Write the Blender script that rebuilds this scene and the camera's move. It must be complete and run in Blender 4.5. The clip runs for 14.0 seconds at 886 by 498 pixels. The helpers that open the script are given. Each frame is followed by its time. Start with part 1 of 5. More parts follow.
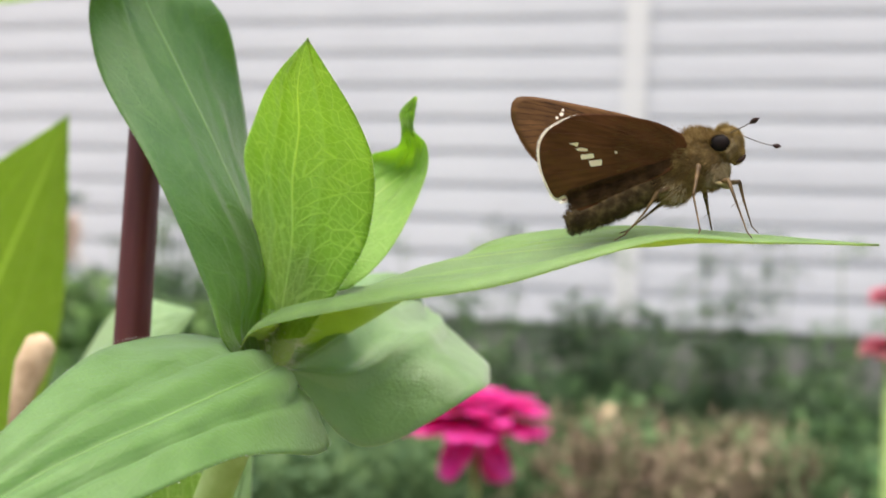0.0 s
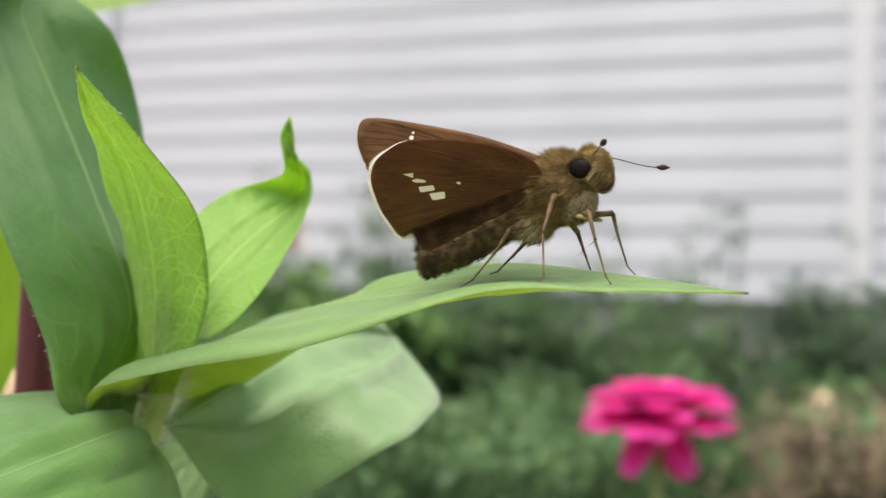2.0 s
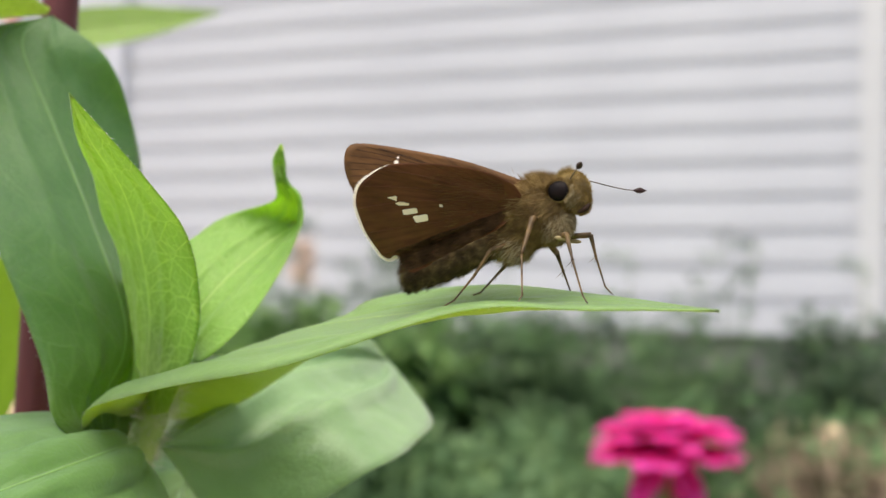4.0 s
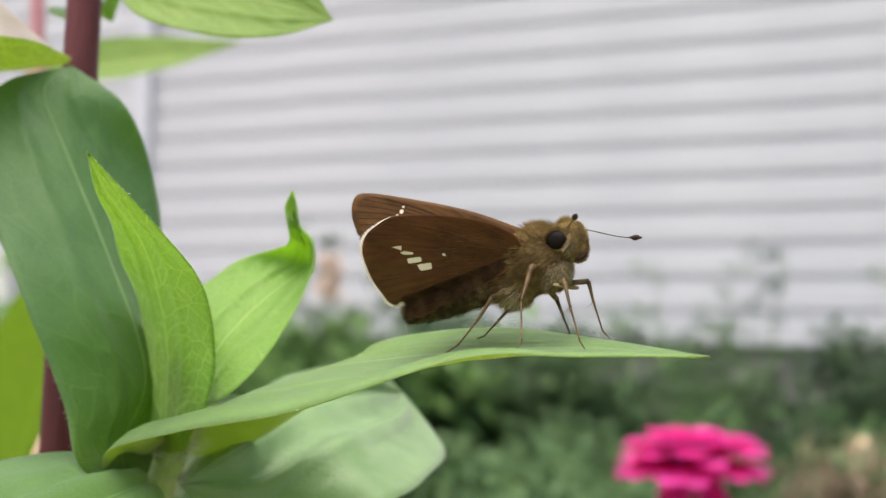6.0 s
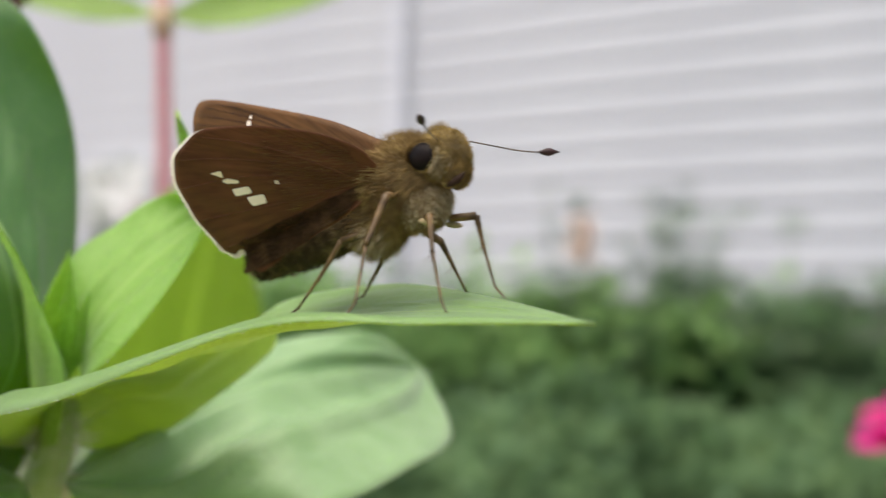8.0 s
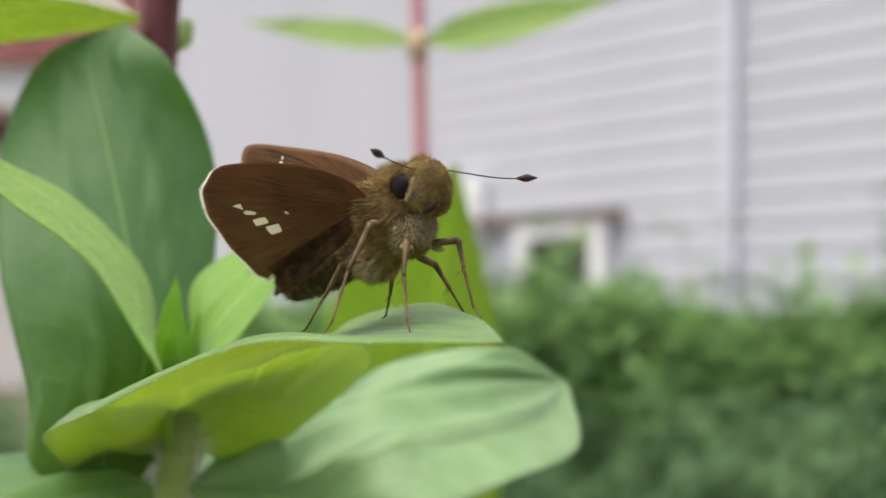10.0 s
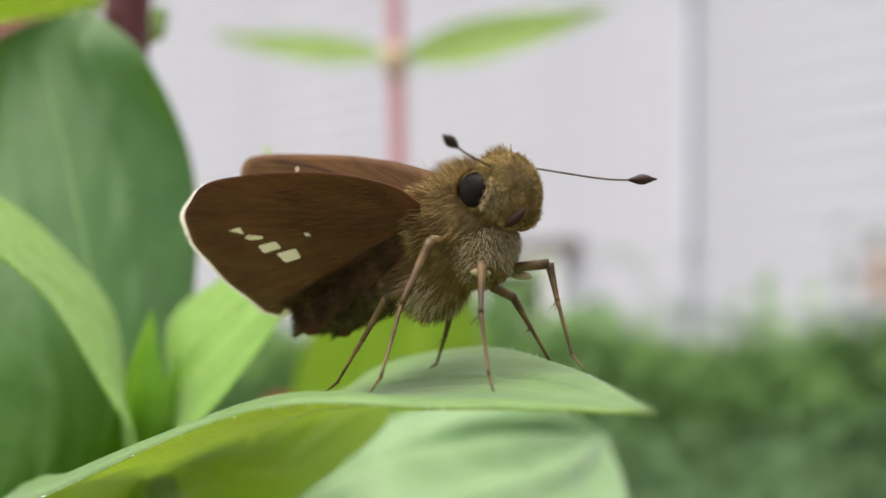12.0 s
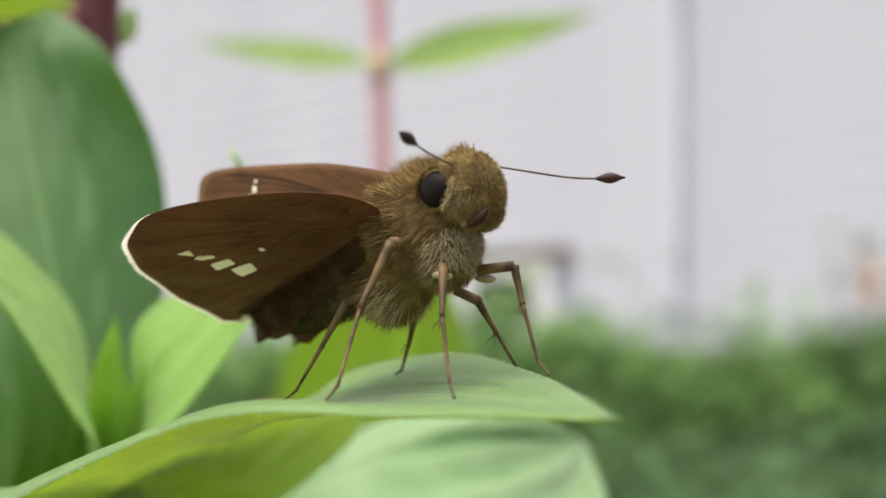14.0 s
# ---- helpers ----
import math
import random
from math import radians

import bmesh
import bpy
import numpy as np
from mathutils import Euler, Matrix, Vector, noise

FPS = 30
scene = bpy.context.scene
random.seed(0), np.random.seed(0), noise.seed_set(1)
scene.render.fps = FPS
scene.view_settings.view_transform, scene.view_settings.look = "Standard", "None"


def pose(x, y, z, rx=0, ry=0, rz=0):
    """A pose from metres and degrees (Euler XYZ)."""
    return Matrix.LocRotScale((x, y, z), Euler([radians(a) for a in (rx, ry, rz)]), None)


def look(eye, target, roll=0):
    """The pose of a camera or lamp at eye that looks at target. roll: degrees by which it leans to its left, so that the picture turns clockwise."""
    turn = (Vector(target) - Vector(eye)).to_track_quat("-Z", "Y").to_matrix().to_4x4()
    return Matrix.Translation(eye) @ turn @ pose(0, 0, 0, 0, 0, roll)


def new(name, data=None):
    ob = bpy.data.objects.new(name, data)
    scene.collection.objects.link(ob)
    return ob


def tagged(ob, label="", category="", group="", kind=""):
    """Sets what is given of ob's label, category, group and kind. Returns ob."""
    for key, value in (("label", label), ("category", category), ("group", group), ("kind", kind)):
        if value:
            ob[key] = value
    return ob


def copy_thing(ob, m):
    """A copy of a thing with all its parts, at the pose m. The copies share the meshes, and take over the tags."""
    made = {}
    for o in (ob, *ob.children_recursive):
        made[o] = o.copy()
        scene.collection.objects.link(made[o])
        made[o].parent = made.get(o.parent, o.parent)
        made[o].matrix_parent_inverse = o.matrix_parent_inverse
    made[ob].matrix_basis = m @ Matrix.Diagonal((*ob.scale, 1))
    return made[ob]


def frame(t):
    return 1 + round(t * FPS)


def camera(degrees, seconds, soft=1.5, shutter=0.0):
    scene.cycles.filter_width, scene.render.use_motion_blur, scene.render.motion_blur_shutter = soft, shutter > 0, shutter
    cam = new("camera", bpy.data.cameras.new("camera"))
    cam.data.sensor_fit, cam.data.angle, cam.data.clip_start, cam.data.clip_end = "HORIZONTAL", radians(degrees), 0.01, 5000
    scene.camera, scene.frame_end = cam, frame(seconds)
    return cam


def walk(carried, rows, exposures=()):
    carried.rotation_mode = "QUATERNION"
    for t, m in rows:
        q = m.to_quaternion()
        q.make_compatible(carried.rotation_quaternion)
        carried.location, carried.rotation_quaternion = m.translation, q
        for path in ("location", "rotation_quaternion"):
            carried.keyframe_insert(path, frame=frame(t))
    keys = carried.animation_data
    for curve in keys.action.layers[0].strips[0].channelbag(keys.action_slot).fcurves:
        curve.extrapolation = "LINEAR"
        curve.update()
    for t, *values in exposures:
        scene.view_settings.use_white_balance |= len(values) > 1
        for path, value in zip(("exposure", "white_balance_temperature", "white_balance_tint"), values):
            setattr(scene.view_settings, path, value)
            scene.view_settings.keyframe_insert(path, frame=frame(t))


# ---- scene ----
cam = camera(32.75, 14.0, shutter=0.5)
walk(cam, [
    (0.0, pose(0.01774, -0.13794, 0.47899, 94.123, -3.065, 17.374)),
    (0.5, pose(0.02169, -0.13096, 0.47949, 93.045, -2.942, 18.488)),
    (1.0, pose(0.02915, -0.11977, 0.48017, 92.582, -2.781, 20.865)),
    (1.5, pose(0.03531, -0.10780, 0.48310, 92.962, -2.539, 24.623)),
    (2.0, pose(0.04184, -0.10692, 0.48735, 93.015, -2.214, 26.318)),
    (2.5, pose(0.04314, -0.10802, 0.48609, 93.469, -2.442, 26.865)),
    (3.0, pose(0.04312, -0.11012, 0.48407, 93.838, -2.415, 27.041)),
    (3.2, pose(0.04428, -0.10865, 0.48521, 94.066, -2.285, 26.840)),
    (5.3, pose(0.04656, -0.11120, 0.48716, 94.589, -1.512, 27.434)),
    (5.5, pose(0.04830, -0.11248, 0.48830, 94.609, -1.454, 27.851)),
    (6.0, pose(0.04940, -0.11240, 0.48872, 94.766, -1.665, 27.851)),
    (6.5, pose(0.04666, -0.10990, 0.48881, 94.748, -1.891, 27.796)),
    (7.0, pose(0.04273, -0.09888, 0.48717, 94.260, -1.790, 27.625)),
    (7.5, pose(0.04436, -0.08214, 0.48897, 93.677, -0.697, 30.030)),
    (8.0, pose(0.05365, -0.06629, 0.49009, 93.107, -1.400, 37.899)),
    (8.5, pose(0.07240, -0.06320, 0.48880, 92.754, -1.474, 45.146)),
    (9.0, pose(0.08196, -0.06558, 0.49058, 92.982, -0.995, 50.078)),
    (9.2, pose(0.08488, -0.06406, 0.49041, 92.995, -0.945, 51.455)),
    (11.3, pose(0.04727, -0.04280, 0.49222, 93.998, -1.002, 48.714)),
    (11.5, pose(0.04852, -0.04141, 0.49198, 94.111, -0.678, 48.817)),
    (12.0, pose(0.04975, -0.04464, 0.49208, 94.440, -1.139, 48.971)),
    (12.5, pose(0.04997, -0.04451, 0.49229, 94.583, -1.030, 49.114)),
    (13.0, pose(0.04752, -0.04389, 0.49189, 94.491, -0.862, 48.948)),
    (13.5, pose(0.04886, -0.04254, 0.49276, 94.608, -0.991, 48.754)),
    (14.0, pose(0.04869, -0.04199, 0.49205, 94.742, -0.848, 48.635)),
], exposures=[
    (0.0, 1.05, 7080, 10), (3.2, 1.03, 7080, 10), (5.3, 0.95, 7040, 10), (7.0, 0.95, 7040, 10), (8.0, 0.93, 7000, 10),
    (8.5, 1.12, 6930, 10), (9.0, 0.97, 6900, 10), (9.2, 0.84, 6850, 10), (11.3, 0.96, 6980, 10), (14.0, 1.0, 6980, 10)])
cam.data.dof.use_dof = True
cam.data.dof.aperture_fstop = 41.0

# ---- light ----
world = bpy.data.worlds.new("sky")
scene.world = world
world.use_nodes = True
wn = world.node_tree
sky = wn.nodes.new("ShaderNodeTexSky")
sky.sky_type = "NISHITA"
sky.sun_disc = False
sky.sun_elevation = radians(76)
sky.sun_rotation = radians(200)
sky.dust_density = 3.0
wn.nodes["Background"].inputs["Strength"].default_value = 0.12
wn.links.new(sky.outputs["Color"], wn.nodes["Background"].inputs["Color"])
sun_data = bpy.data.lights.new("sun", "SUN")
sun_data.energy = 2.6
sun_data.angle = radians(80)
sun_data.color = (1.0, 0.97, 0.92)
sun = new("sun", sun_data)
sun.matrix_world = look((-0.25, -0.7, 3.4), (0, 0, 0.4))


# ---- helpers of this scene ----
def mm(x, y, z):
    """Millimetres from the butterfly's eye to metres in the garden."""
    return Vector((x, y, z + 500.0)) / 1000.0


def shader(name, base, rough=0.6, spec=0.4):
    m = bpy.data.materials.new(name)
    m.use_nodes = True
    n = m.node_tree.nodes["Principled BSDF"]
    n.inputs["Base Color"].default_value = (*base, 1)
    n.inputs["Roughness"].default_value = rough
    n.inputs["Specular IOR Level"].default_value = spec
    return m


def varied(name, low, high, scale, rough=0.6, bump=0.0, detail=6.0, spec=0.3, stretch=(1, 1, 1), bump_scale=None):
    """A surface whose colour wanders between two tones at one scale, with relief at a finer one."""
    m = shader(name, low, rough, spec)
    t = m.node_tree
    p = t.nodes["Principled BSDF"]
    co = t.nodes.new("ShaderNodeTexCoord")
    mp = t.nodes.new("ShaderNodeMapping")
    mp.inputs["Scale"].default_value = stretch
    t.links.new(co.outputs["Object"], mp.inputs["Vector"])
    nz = t.nodes.new("ShaderNodeTexNoise")
    nz.inputs["Scale"].default_value = scale
    nz.inputs["Detail"].default_value = detail
    t.links.new(mp.outputs["Vector"], nz.inputs["Vector"])
    rp = t.nodes.new("ShaderNodeValToRGB")
    rp.color_ramp.elements[0].position, rp.color_ramp.elements[1].position = 0.35, 0.65
    rp.color_ramp.elements[0].color, rp.color_ramp.elements[1].color = (*low, 1), (*high, 1)
    t.links.new(nz.outputs["Fac"], rp.inputs["Fac"])
    t.links.new(rp.outputs["Color"], p.inputs["Base Color"])
    if bump:
        n2 = t.nodes.new("ShaderNodeTexNoise")
        n2.inputs["Scale"].default_value = bump_scale or scale * 6
        t.links.new(mp.outputs["Vector"], n2.inputs["Vector"])
        b = t.nodes.new("ShaderNodeBump")
        b.inputs["Strength"].default_value = bump
        b.inputs["Distance"].default_value = 0.3 / (bump_scale or scale * 6)
        t.links.new(n2.outputs["Fac"], b.inputs["Height"])
        t.links.new(b.outputs["Normal"], p.inputs["Normal"])
    return m


def thin(m, amount, gain=1.0):
    """Lets part of the light through a thin sheet such as a petal, a wing or a small leaf."""
    t = m.node_tree
    p = t.nodes["Principled BSDF"]
    tr = t.nodes.new("ShaderNodeBsdfTranslucent")
    src = p.inputs["Base Color"].links[0].from_socket
    if gain != 1.0:
        g = t.nodes.new("ShaderNodeVectorMath")
        g.operation = "SCALE"
        g.inputs["Scale"].default_value = gain
        t.links.new(src, g.inputs[0])
        src = g.outputs[0]
    t.links.new(src, tr.inputs["Color"])
    mix = t.nodes.new("ShaderNodeMixShader")
    mix.inputs[0].default_value = amount
    t.links.new(p.outputs[0], mix.inputs[1])
    t.links.new(tr.outputs[0], mix.inputs[2])
    t.links.new(mix.outputs[0], t.nodes["Material Output"].inputs["Surface"])
    return m


def foliage(name, tones, rough=0.7, amount=0.35, patches=0.0):
    """Small leaves or hairs, each with a tone of its own; patches: the scale of darker and lighter tufts."""
    m = shader(name, tones[0], rough, 0.15)
    t = m.node_tree
    g = t.nodes.new("ShaderNodeNewGeometry")
    rp = t.nodes.new("ShaderNodeValToRGB")
    el = rp.color_ramp.elements
    while len(el) < len(tones):
        el.new(0.5)
    for k, c in enumerate(tones):
        el[k].position = k / (len(tones) - 1)
        el[k].color = (*c, 1)
    tone = g.outputs["Random Per Island"]
    if patches:
        co = t.nodes.new("ShaderNodeTexCoord")
        nz = t.nodes.new("ShaderNodeTexNoise")
        nz.inputs["Scale"].default_value = patches
        nz.inputs["Detail"].default_value = 3.0
        t.links.new(co.outputs["Object"], nz.inputs["Vector"])
        spread = t.nodes.new("ShaderNodeMapRange")
        spread.inputs["From Min"].default_value, spread.inputs["From Max"].default_value = 0.35, 0.65
        t.links.new(nz.outputs["Fac"], spread.inputs["Value"])
        mx = t.nodes.new("ShaderNodeMix")
        mx.inputs[0].default_value = 0.6
        t.links.new(tone, mx.inputs[2])
        t.links.new(spread.outputs[0], mx.inputs[3])
        tone = mx.outputs[0]
    t.links.new(tone, rp.inputs["Fac"])
    t.links.new(rp.outputs["Color"], t.nodes["Principled BSDF"].inputs["Base Color"])
    return thin(m, amount, 1.2)


def wing_material(name, low, high, amount):
    """Scales in fine streaks that run out from the wing's root."""
    m = shader(name, low, 0.65, 0.2)
    t = m.node_tree
    p = t.nodes["Principled BSDF"]
    uv = t.nodes.new("ShaderNodeUVMap")
    mp = t.nodes.new("ShaderNodeMapping")
    mp.inputs["Scale"].default_value = (38, 5, 1)
    t.links.new(uv.outputs["UV"], mp.inputs["Vector"])
    nz = t.nodes.new("ShaderNodeTexNoise")
    nz.inputs["Scale"].default_value = 1.0
    nz.inputs["Detail"].default_value = 8.0
    t.links.new(mp.outputs["Vector"], nz.inputs["Vector"])
    co = t.nodes.new("ShaderNodeTexCoord")
    n2 = t.nodes.new("ShaderNodeTexNoise")
    n2.inputs["Scale"].default_value = 260.0
    n2.inputs["Detail"].default_value = 5.0
    t.links.new(co.outputs["Object"], n2.inputs["Vector"])
    mx = t.nodes.new("ShaderNodeMath")
    mx.operation = "MULTIPLY_ADD"
    mx.inputs[1].default_value = 0.5
    t.links.new(n2.outputs["Fac"], mx.inputs[0])
    hf = t.nodes.new("ShaderNodeMath")
    hf.operation = "MULTIPLY"
    hf.inputs[1].default_value = 0.5
    t.links.new(nz.outputs["Fac"], hf.inputs[0])
    t.links.new(hf.outputs[0], mx.inputs[2])
    rp = t.nodes.new("ShaderNodeValToRGB")
    rp.color_ramp.elements[0].position, rp.color_ramp.elements[1].position = 0.36, 0.64
    rp.color_ramp.elements[0].color, rp.color_ramp.elements[1].color = (*low, 1), (*high, 1)
    t.links.new(mx.outputs[0], rp.inputs["Fac"])
    t.links.new(rp.outputs["Color"], p.inputs["Base Color"])
    b = t.nodes.new("ShaderNodeBump")
    b.inputs["Strength"].default_value = 0.5
    b.inputs["Distance"].default_value = 0.0001
    t.links.new(mx.outputs[0], b.inputs["Height"])
    t.links.new(b.outputs["Normal"], p.inputs["Normal"])
    p.inputs["Sheen Weight"].default_value = 0.12
    p.inputs["Sheen Tint"].default_value = (0.9, 0.5, 0.25, 1)
    return thin(m, amount, 1.6)


def part(name, bm, material, parent, label="", smooth=True):
    me = bpy.data.meshes.new(name)
    bm.to_mesh(me)
    bm.free()
    me.materials.append(material)
    if smooth:
        me.polygons.foreach_set("use_smooth", [True] * len(me.polygons))
    ob = new(name, me)
    if parent is not None:
        ob.parent = parent
    if label:
        ob["label"] = label
    return ob


def spline(points, n):
    """n + 1 points on a smooth curve through the given ones."""
    p = [Vector(q) for q in points]
    p = [p[0] * 2 - p[1]] + p + [p[-1] * 2 - p[-2]]
    out = []
    spans = len(p) - 3
    for i in range(n + 1):
        u = i / n * spans
        k = min(int(u), spans - 1)
        u -= k
        a, b, c, d = p[k:k + 4]
        out.append(0.5 * ((2 * b) + (c - a) * u + (2 * a - 5 * b + 4 * c - d) * u * u + (3 * b - a - 3 * c + d) * u ** 3))
    return out


def bezier(p0, p1, p2, p3, n):
    return [(1 - s) ** 3 * p0 + 3 * (1 - s) ** 2 * s * p1 + 3 * (1 - s) * s * s * p2 + s ** 3 * p3 for s in (i / n for i in range(n + 1))]


def tube(bm, points, radii, sides=8, close=True):
    """A round, tapering limb along the points."""
    rings = []
    side = None
    for i, p in enumerate(points):
        d = (points[min(i + 1, len(points) - 1)] - points[max(i - 1, 0)]).normalized()
        if side is None:
            side = d.orthogonal().normalized()
        side = (side - d * side.dot(d)).normalized()
        up = d.cross(side)
        r = radii[i] if hasattr(radii, "__len__") else radii
        rings.append([bm.verts.new(p + (side * math.cos(a) + up * math.sin(a)) * r) for a in (2 * math.pi * k / sides for k in range(sides))])
    for a, b in zip(rings, rings[1:]):
        for k in range(sides):
            bm.faces.new((a[k], a[(k + 1) % sides], b[(k + 1) % sides], b[k]))
    if close:
        bm.faces.new(rings[0][::-1])
        bm.faces.new(rings[-1])


def box(bm, x0, x1, y0, y1, z0, z1):
    v = [bm.verts.new((x, y, z)) for x in (x0, x1) for y in (y0, y1) for z in (z0, z1)]
    for f in ((0, 1, 3, 2), (4, 6, 7, 5), (0, 4, 5, 1), (2, 3, 7, 6), (0, 2, 6, 4), (1, 5, 7, 3)):
        bm.faces.new([v[k] for k in f])


# ---- materials ----
def leaf_material(name, dark, light, glow, vein, gloss=0.45, through_light=0.4, net=1.0, rib_width=0.04, lengthwise=0.3, foot=None):
    """A living leaf: midrib, arching side veins and a fine net, lit partly through its thickness."""
    m = bpy.data.materials.new(name)
    m.use_nodes = True
    t = m.node_tree
    p = t.nodes["Principled BSDF"]
    out = t.nodes["Material Output"]
    lk = t.links.new

    def math_node(op, a, b=None, c=None):
        n = t.nodes.new("ShaderNodeMath")
        n.operation = op
        for i, v in enumerate((a, b, c)):
            if v is None:
                continue
            if isinstance(v, (int, float)):
                n.inputs[i].default_value = v
            else:
                lk(v, n.inputs[i])
        return n.outputs[0]

    uv = t.nodes.new("ShaderNodeUVMap")
    sp = t.nodes.new("ShaderNodeSeparateXYZ")
    lk(uv.outputs["UV"], sp.inputs[0])
    across = math_node("ABSOLUTE", math_node("SUBTRACT", math_node("MULTIPLY", sp.outputs[0], 2.0), 1.0))
    along = sp.outputs[1]
    obj = t.nodes.new("ShaderNodeTexCoord")
    warp = t.nodes.new("ShaderNodeTexNoise")
    warp.inputs["Scale"].default_value = 120.0
    lk(obj.outputs["Object"], warp.inputs["Vector"])
    # midrib
    rib = t.nodes.new("ShaderNodeMapRange")
    rib.inputs["From Min"].default_value, rib.inputs["From Max"].default_value = rib_width, rib_width * 0.3
    lk(across, rib.inputs["Value"])
    # side veins that leave the midrib low and arch towards the tip
    bow = math_node("ADD", math_node("MULTIPLY", math_node("POWER", across, 0.7), 0.55), math_node("MULTIPLY", warp.outputs["Fac"], 0.10))
    par = math_node("ABSOLUTE", math_node("SUBTRACT", math_node("ADD", across, math_node("MULTIPLY", warp.outputs["Fac"], 0.05)), 0.42))
    basal = t.nodes.new("ShaderNodeMapRange")
    basal.inputs["From Min"].default_value, basal.inputs["From Max"].default_value = 0.035, 0.005
    lk(par, basal.inputs["Value"])
    # net between them
    vo = t.nodes.new("ShaderNodeTexVoronoi")
    vo.feature = "DISTANCE_TO_EDGE"
    vo.inputs["Scale"].default_value = 820.0
    dis = t.nodes.new("ShaderNodeVectorMath")
    dis.operation = "MULTIPLY_ADD"
    dis.inputs[1].default_value = (0.003, 0.003, 0.003)
    lk(warp.outputs["Color"], dis.inputs[0])
    lk(obj.outputs["Object"], dis.inputs[2])
    lk(dis.outputs[0], vo.inputs["Vector"])
    mesh_v = t.nodes.new("ShaderNodeMapRange")
    mesh_v.inputs["From Min"].default_value, mesh_v.inputs["From Max"].default_value = 0.085, 0.02
    lk(vo.outputs["Distance"], mesh_v.inputs["Value"])
    # coarser branches, drawn out across the blade
    vb = t.nodes.new("ShaderNodeTexVoronoi")
    vb.feature = "DISTANCE_TO_EDGE"
    vb.inputs["Scale"].default_value = 1.0
    skew = t.nodes.new("ShaderNodeCombineXYZ")
    lk(math_node("ADD", math_node("MULTIPLY", across, 2.8), math_node("MULTIPLY", warp.outputs["Fac"], 1.0)), skew.inputs[0])
    lk(math_node("ADD", math_node("MULTIPLY", math_node("SUBTRACT", along, math_node("MULTIPLY", bow, 0.4)), 17.0), math_node("MULTIPLY", warp.outputs["Fac"], 1.5)), skew.inputs[1])
    lk(math_node("MULTIPLY", math_node("GREATER_THAN", sp.outputs[0], 0.5), 7.0), skew.inputs[2])
    lk(skew.outputs[0], vb.inputs["Vector"])
    branch = t.nodes.new("ShaderNodeMapRange")
    branch.inputs["From Min"].default_value, branch.inputs["From Max"].default_value = 0.045, 0.012
    lk(vb.outputs["Distance"], branch.inputs["Value"])
    veins = math_node("MAXIMUM", rib.outputs[0], math_node("MAXIMUM", math_node("MAXIMUM", math_node("MULTIPLY", branch.outputs[0], 0.8 * net), math_node("MULTIPLY", basal.outputs[0], lengthwise)), math_node("MULTIPLY", mesh_v.outputs[0], 0.45 * net)))
    # blade colour
    nz = t.nodes.new("ShaderNodeTexNoise")
    nz.inputs["Scale"].default_value = 260.0
    nz.inputs["Detail"].default_value = 8.0
    lk(obj.outputs["Object"], nz.inputs["Vector"])
    big_n = t.nodes.new("ShaderNodeTexNoise")
    big_n.inputs["Scale"].default_value = 45.0
    lk(obj.outputs["Object"], big_n.inputs["Vector"])
    mixn = math_node("ADD", math_node("MULTIPLY", nz.outputs["Fac"], 0.6), math_node("MULTIPLY", big_n.outputs["Fac"], 0.4))
    rp = t.nodes.new("ShaderNodeValToRGB")
    rp.color_ramp.elements[0].position, rp.color_ramp.elements[1].position = 0.36, 0.64
    rp.color_ramp.elements[0].color, rp.color_ramp.elements[1].color = (*dark, 1), (*light, 1)
    lk(mixn, rp.inputs["Fac"])
    blade = rp.outputs["Color"]
    if foot:
        # yellower tint towards the stalk, standing in for light passing through the blade
        foot_mask = t.nodes.new("ShaderNodeMapRange")
        foot_mask.interpolation_type = "SMOOTHSTEP"
        foot_mask.inputs["From Min"].default_value, foot_mask.inputs["From Max"].default_value = 0.45, 0.12
        lk(along, foot_mask.inputs["Value"])
        yellow = t.nodes.new("ShaderNodeMix")
        yellow.data_type = "RGBA"
        lk(foot_mask.outputs[0], yellow.inputs[0])
        lk(blade, yellow.inputs[6])
        yellow.inputs[7].default_value = (*foot, 1)
        blade = yellow.outputs[2]
    col = t.nodes.new("ShaderNodeMix")
    col.data_type = "RGBA"
    lk(veins, col.inputs[0])
    lk(blade, col.inputs[6])
    col.inputs[7].default_value = (*vein, 1)
    lk(col.outputs[2], p.inputs["Base Color"])
    p.inputs["Roughness"].default_value = gloss
    p.inputs["Specular IOR Level"].default_value = 0.35
    p.inputs["Sheen Weight"].default_value = 0.35
    p.inputs["Sheen Roughness"].default_value = 0.45
    # relief: veins sunk, blade puckered
    groove = t.nodes.new("ShaderNodeMapRange")
    groove.interpolation_type = "SMOOTHSTEP"
    groove.inputs["From Min"].default_value, groove.inputs["From Max"].default_value = 0.14, 0.0
    lk(par, groove.inputs["Value"])
    down = t.nodes.new("ShaderNodeTexNoise")
    down.inputs["Scale"].default_value = 2600.0
    down.inputs["Detail"].default_value = 3.0
    lk(obj.outputs["Object"], down.inputs["Vector"])
    h = math_node("SUBTRACT", math_node("SUBTRACT", math_node("ADD", math_node("MULTIPLY", mixn, 0.7), math_node("MULTIPLY", down.outputs["Fac"], 0.22)), math_node("MULTIPLY", veins, 0.5)), math_node("MULTIPLY", groove.outputs[0], 0.55))
    b = t.nodes.new("ShaderNodeBump")
    b.inputs["Strength"].default_value = 0.55
    b.inputs["Distance"].default_value = 0.0006
    lk(h, b.inputs["Height"])
    lk(b.outputs["Normal"], p.inputs["Normal"])
    tr = t.nodes.new("ShaderNodeBsdfTranslucent")
    gl = t.nodes.new("ShaderNodeMix")
    gl.data_type = "RGBA"
    lk(veins, gl.inputs[0])
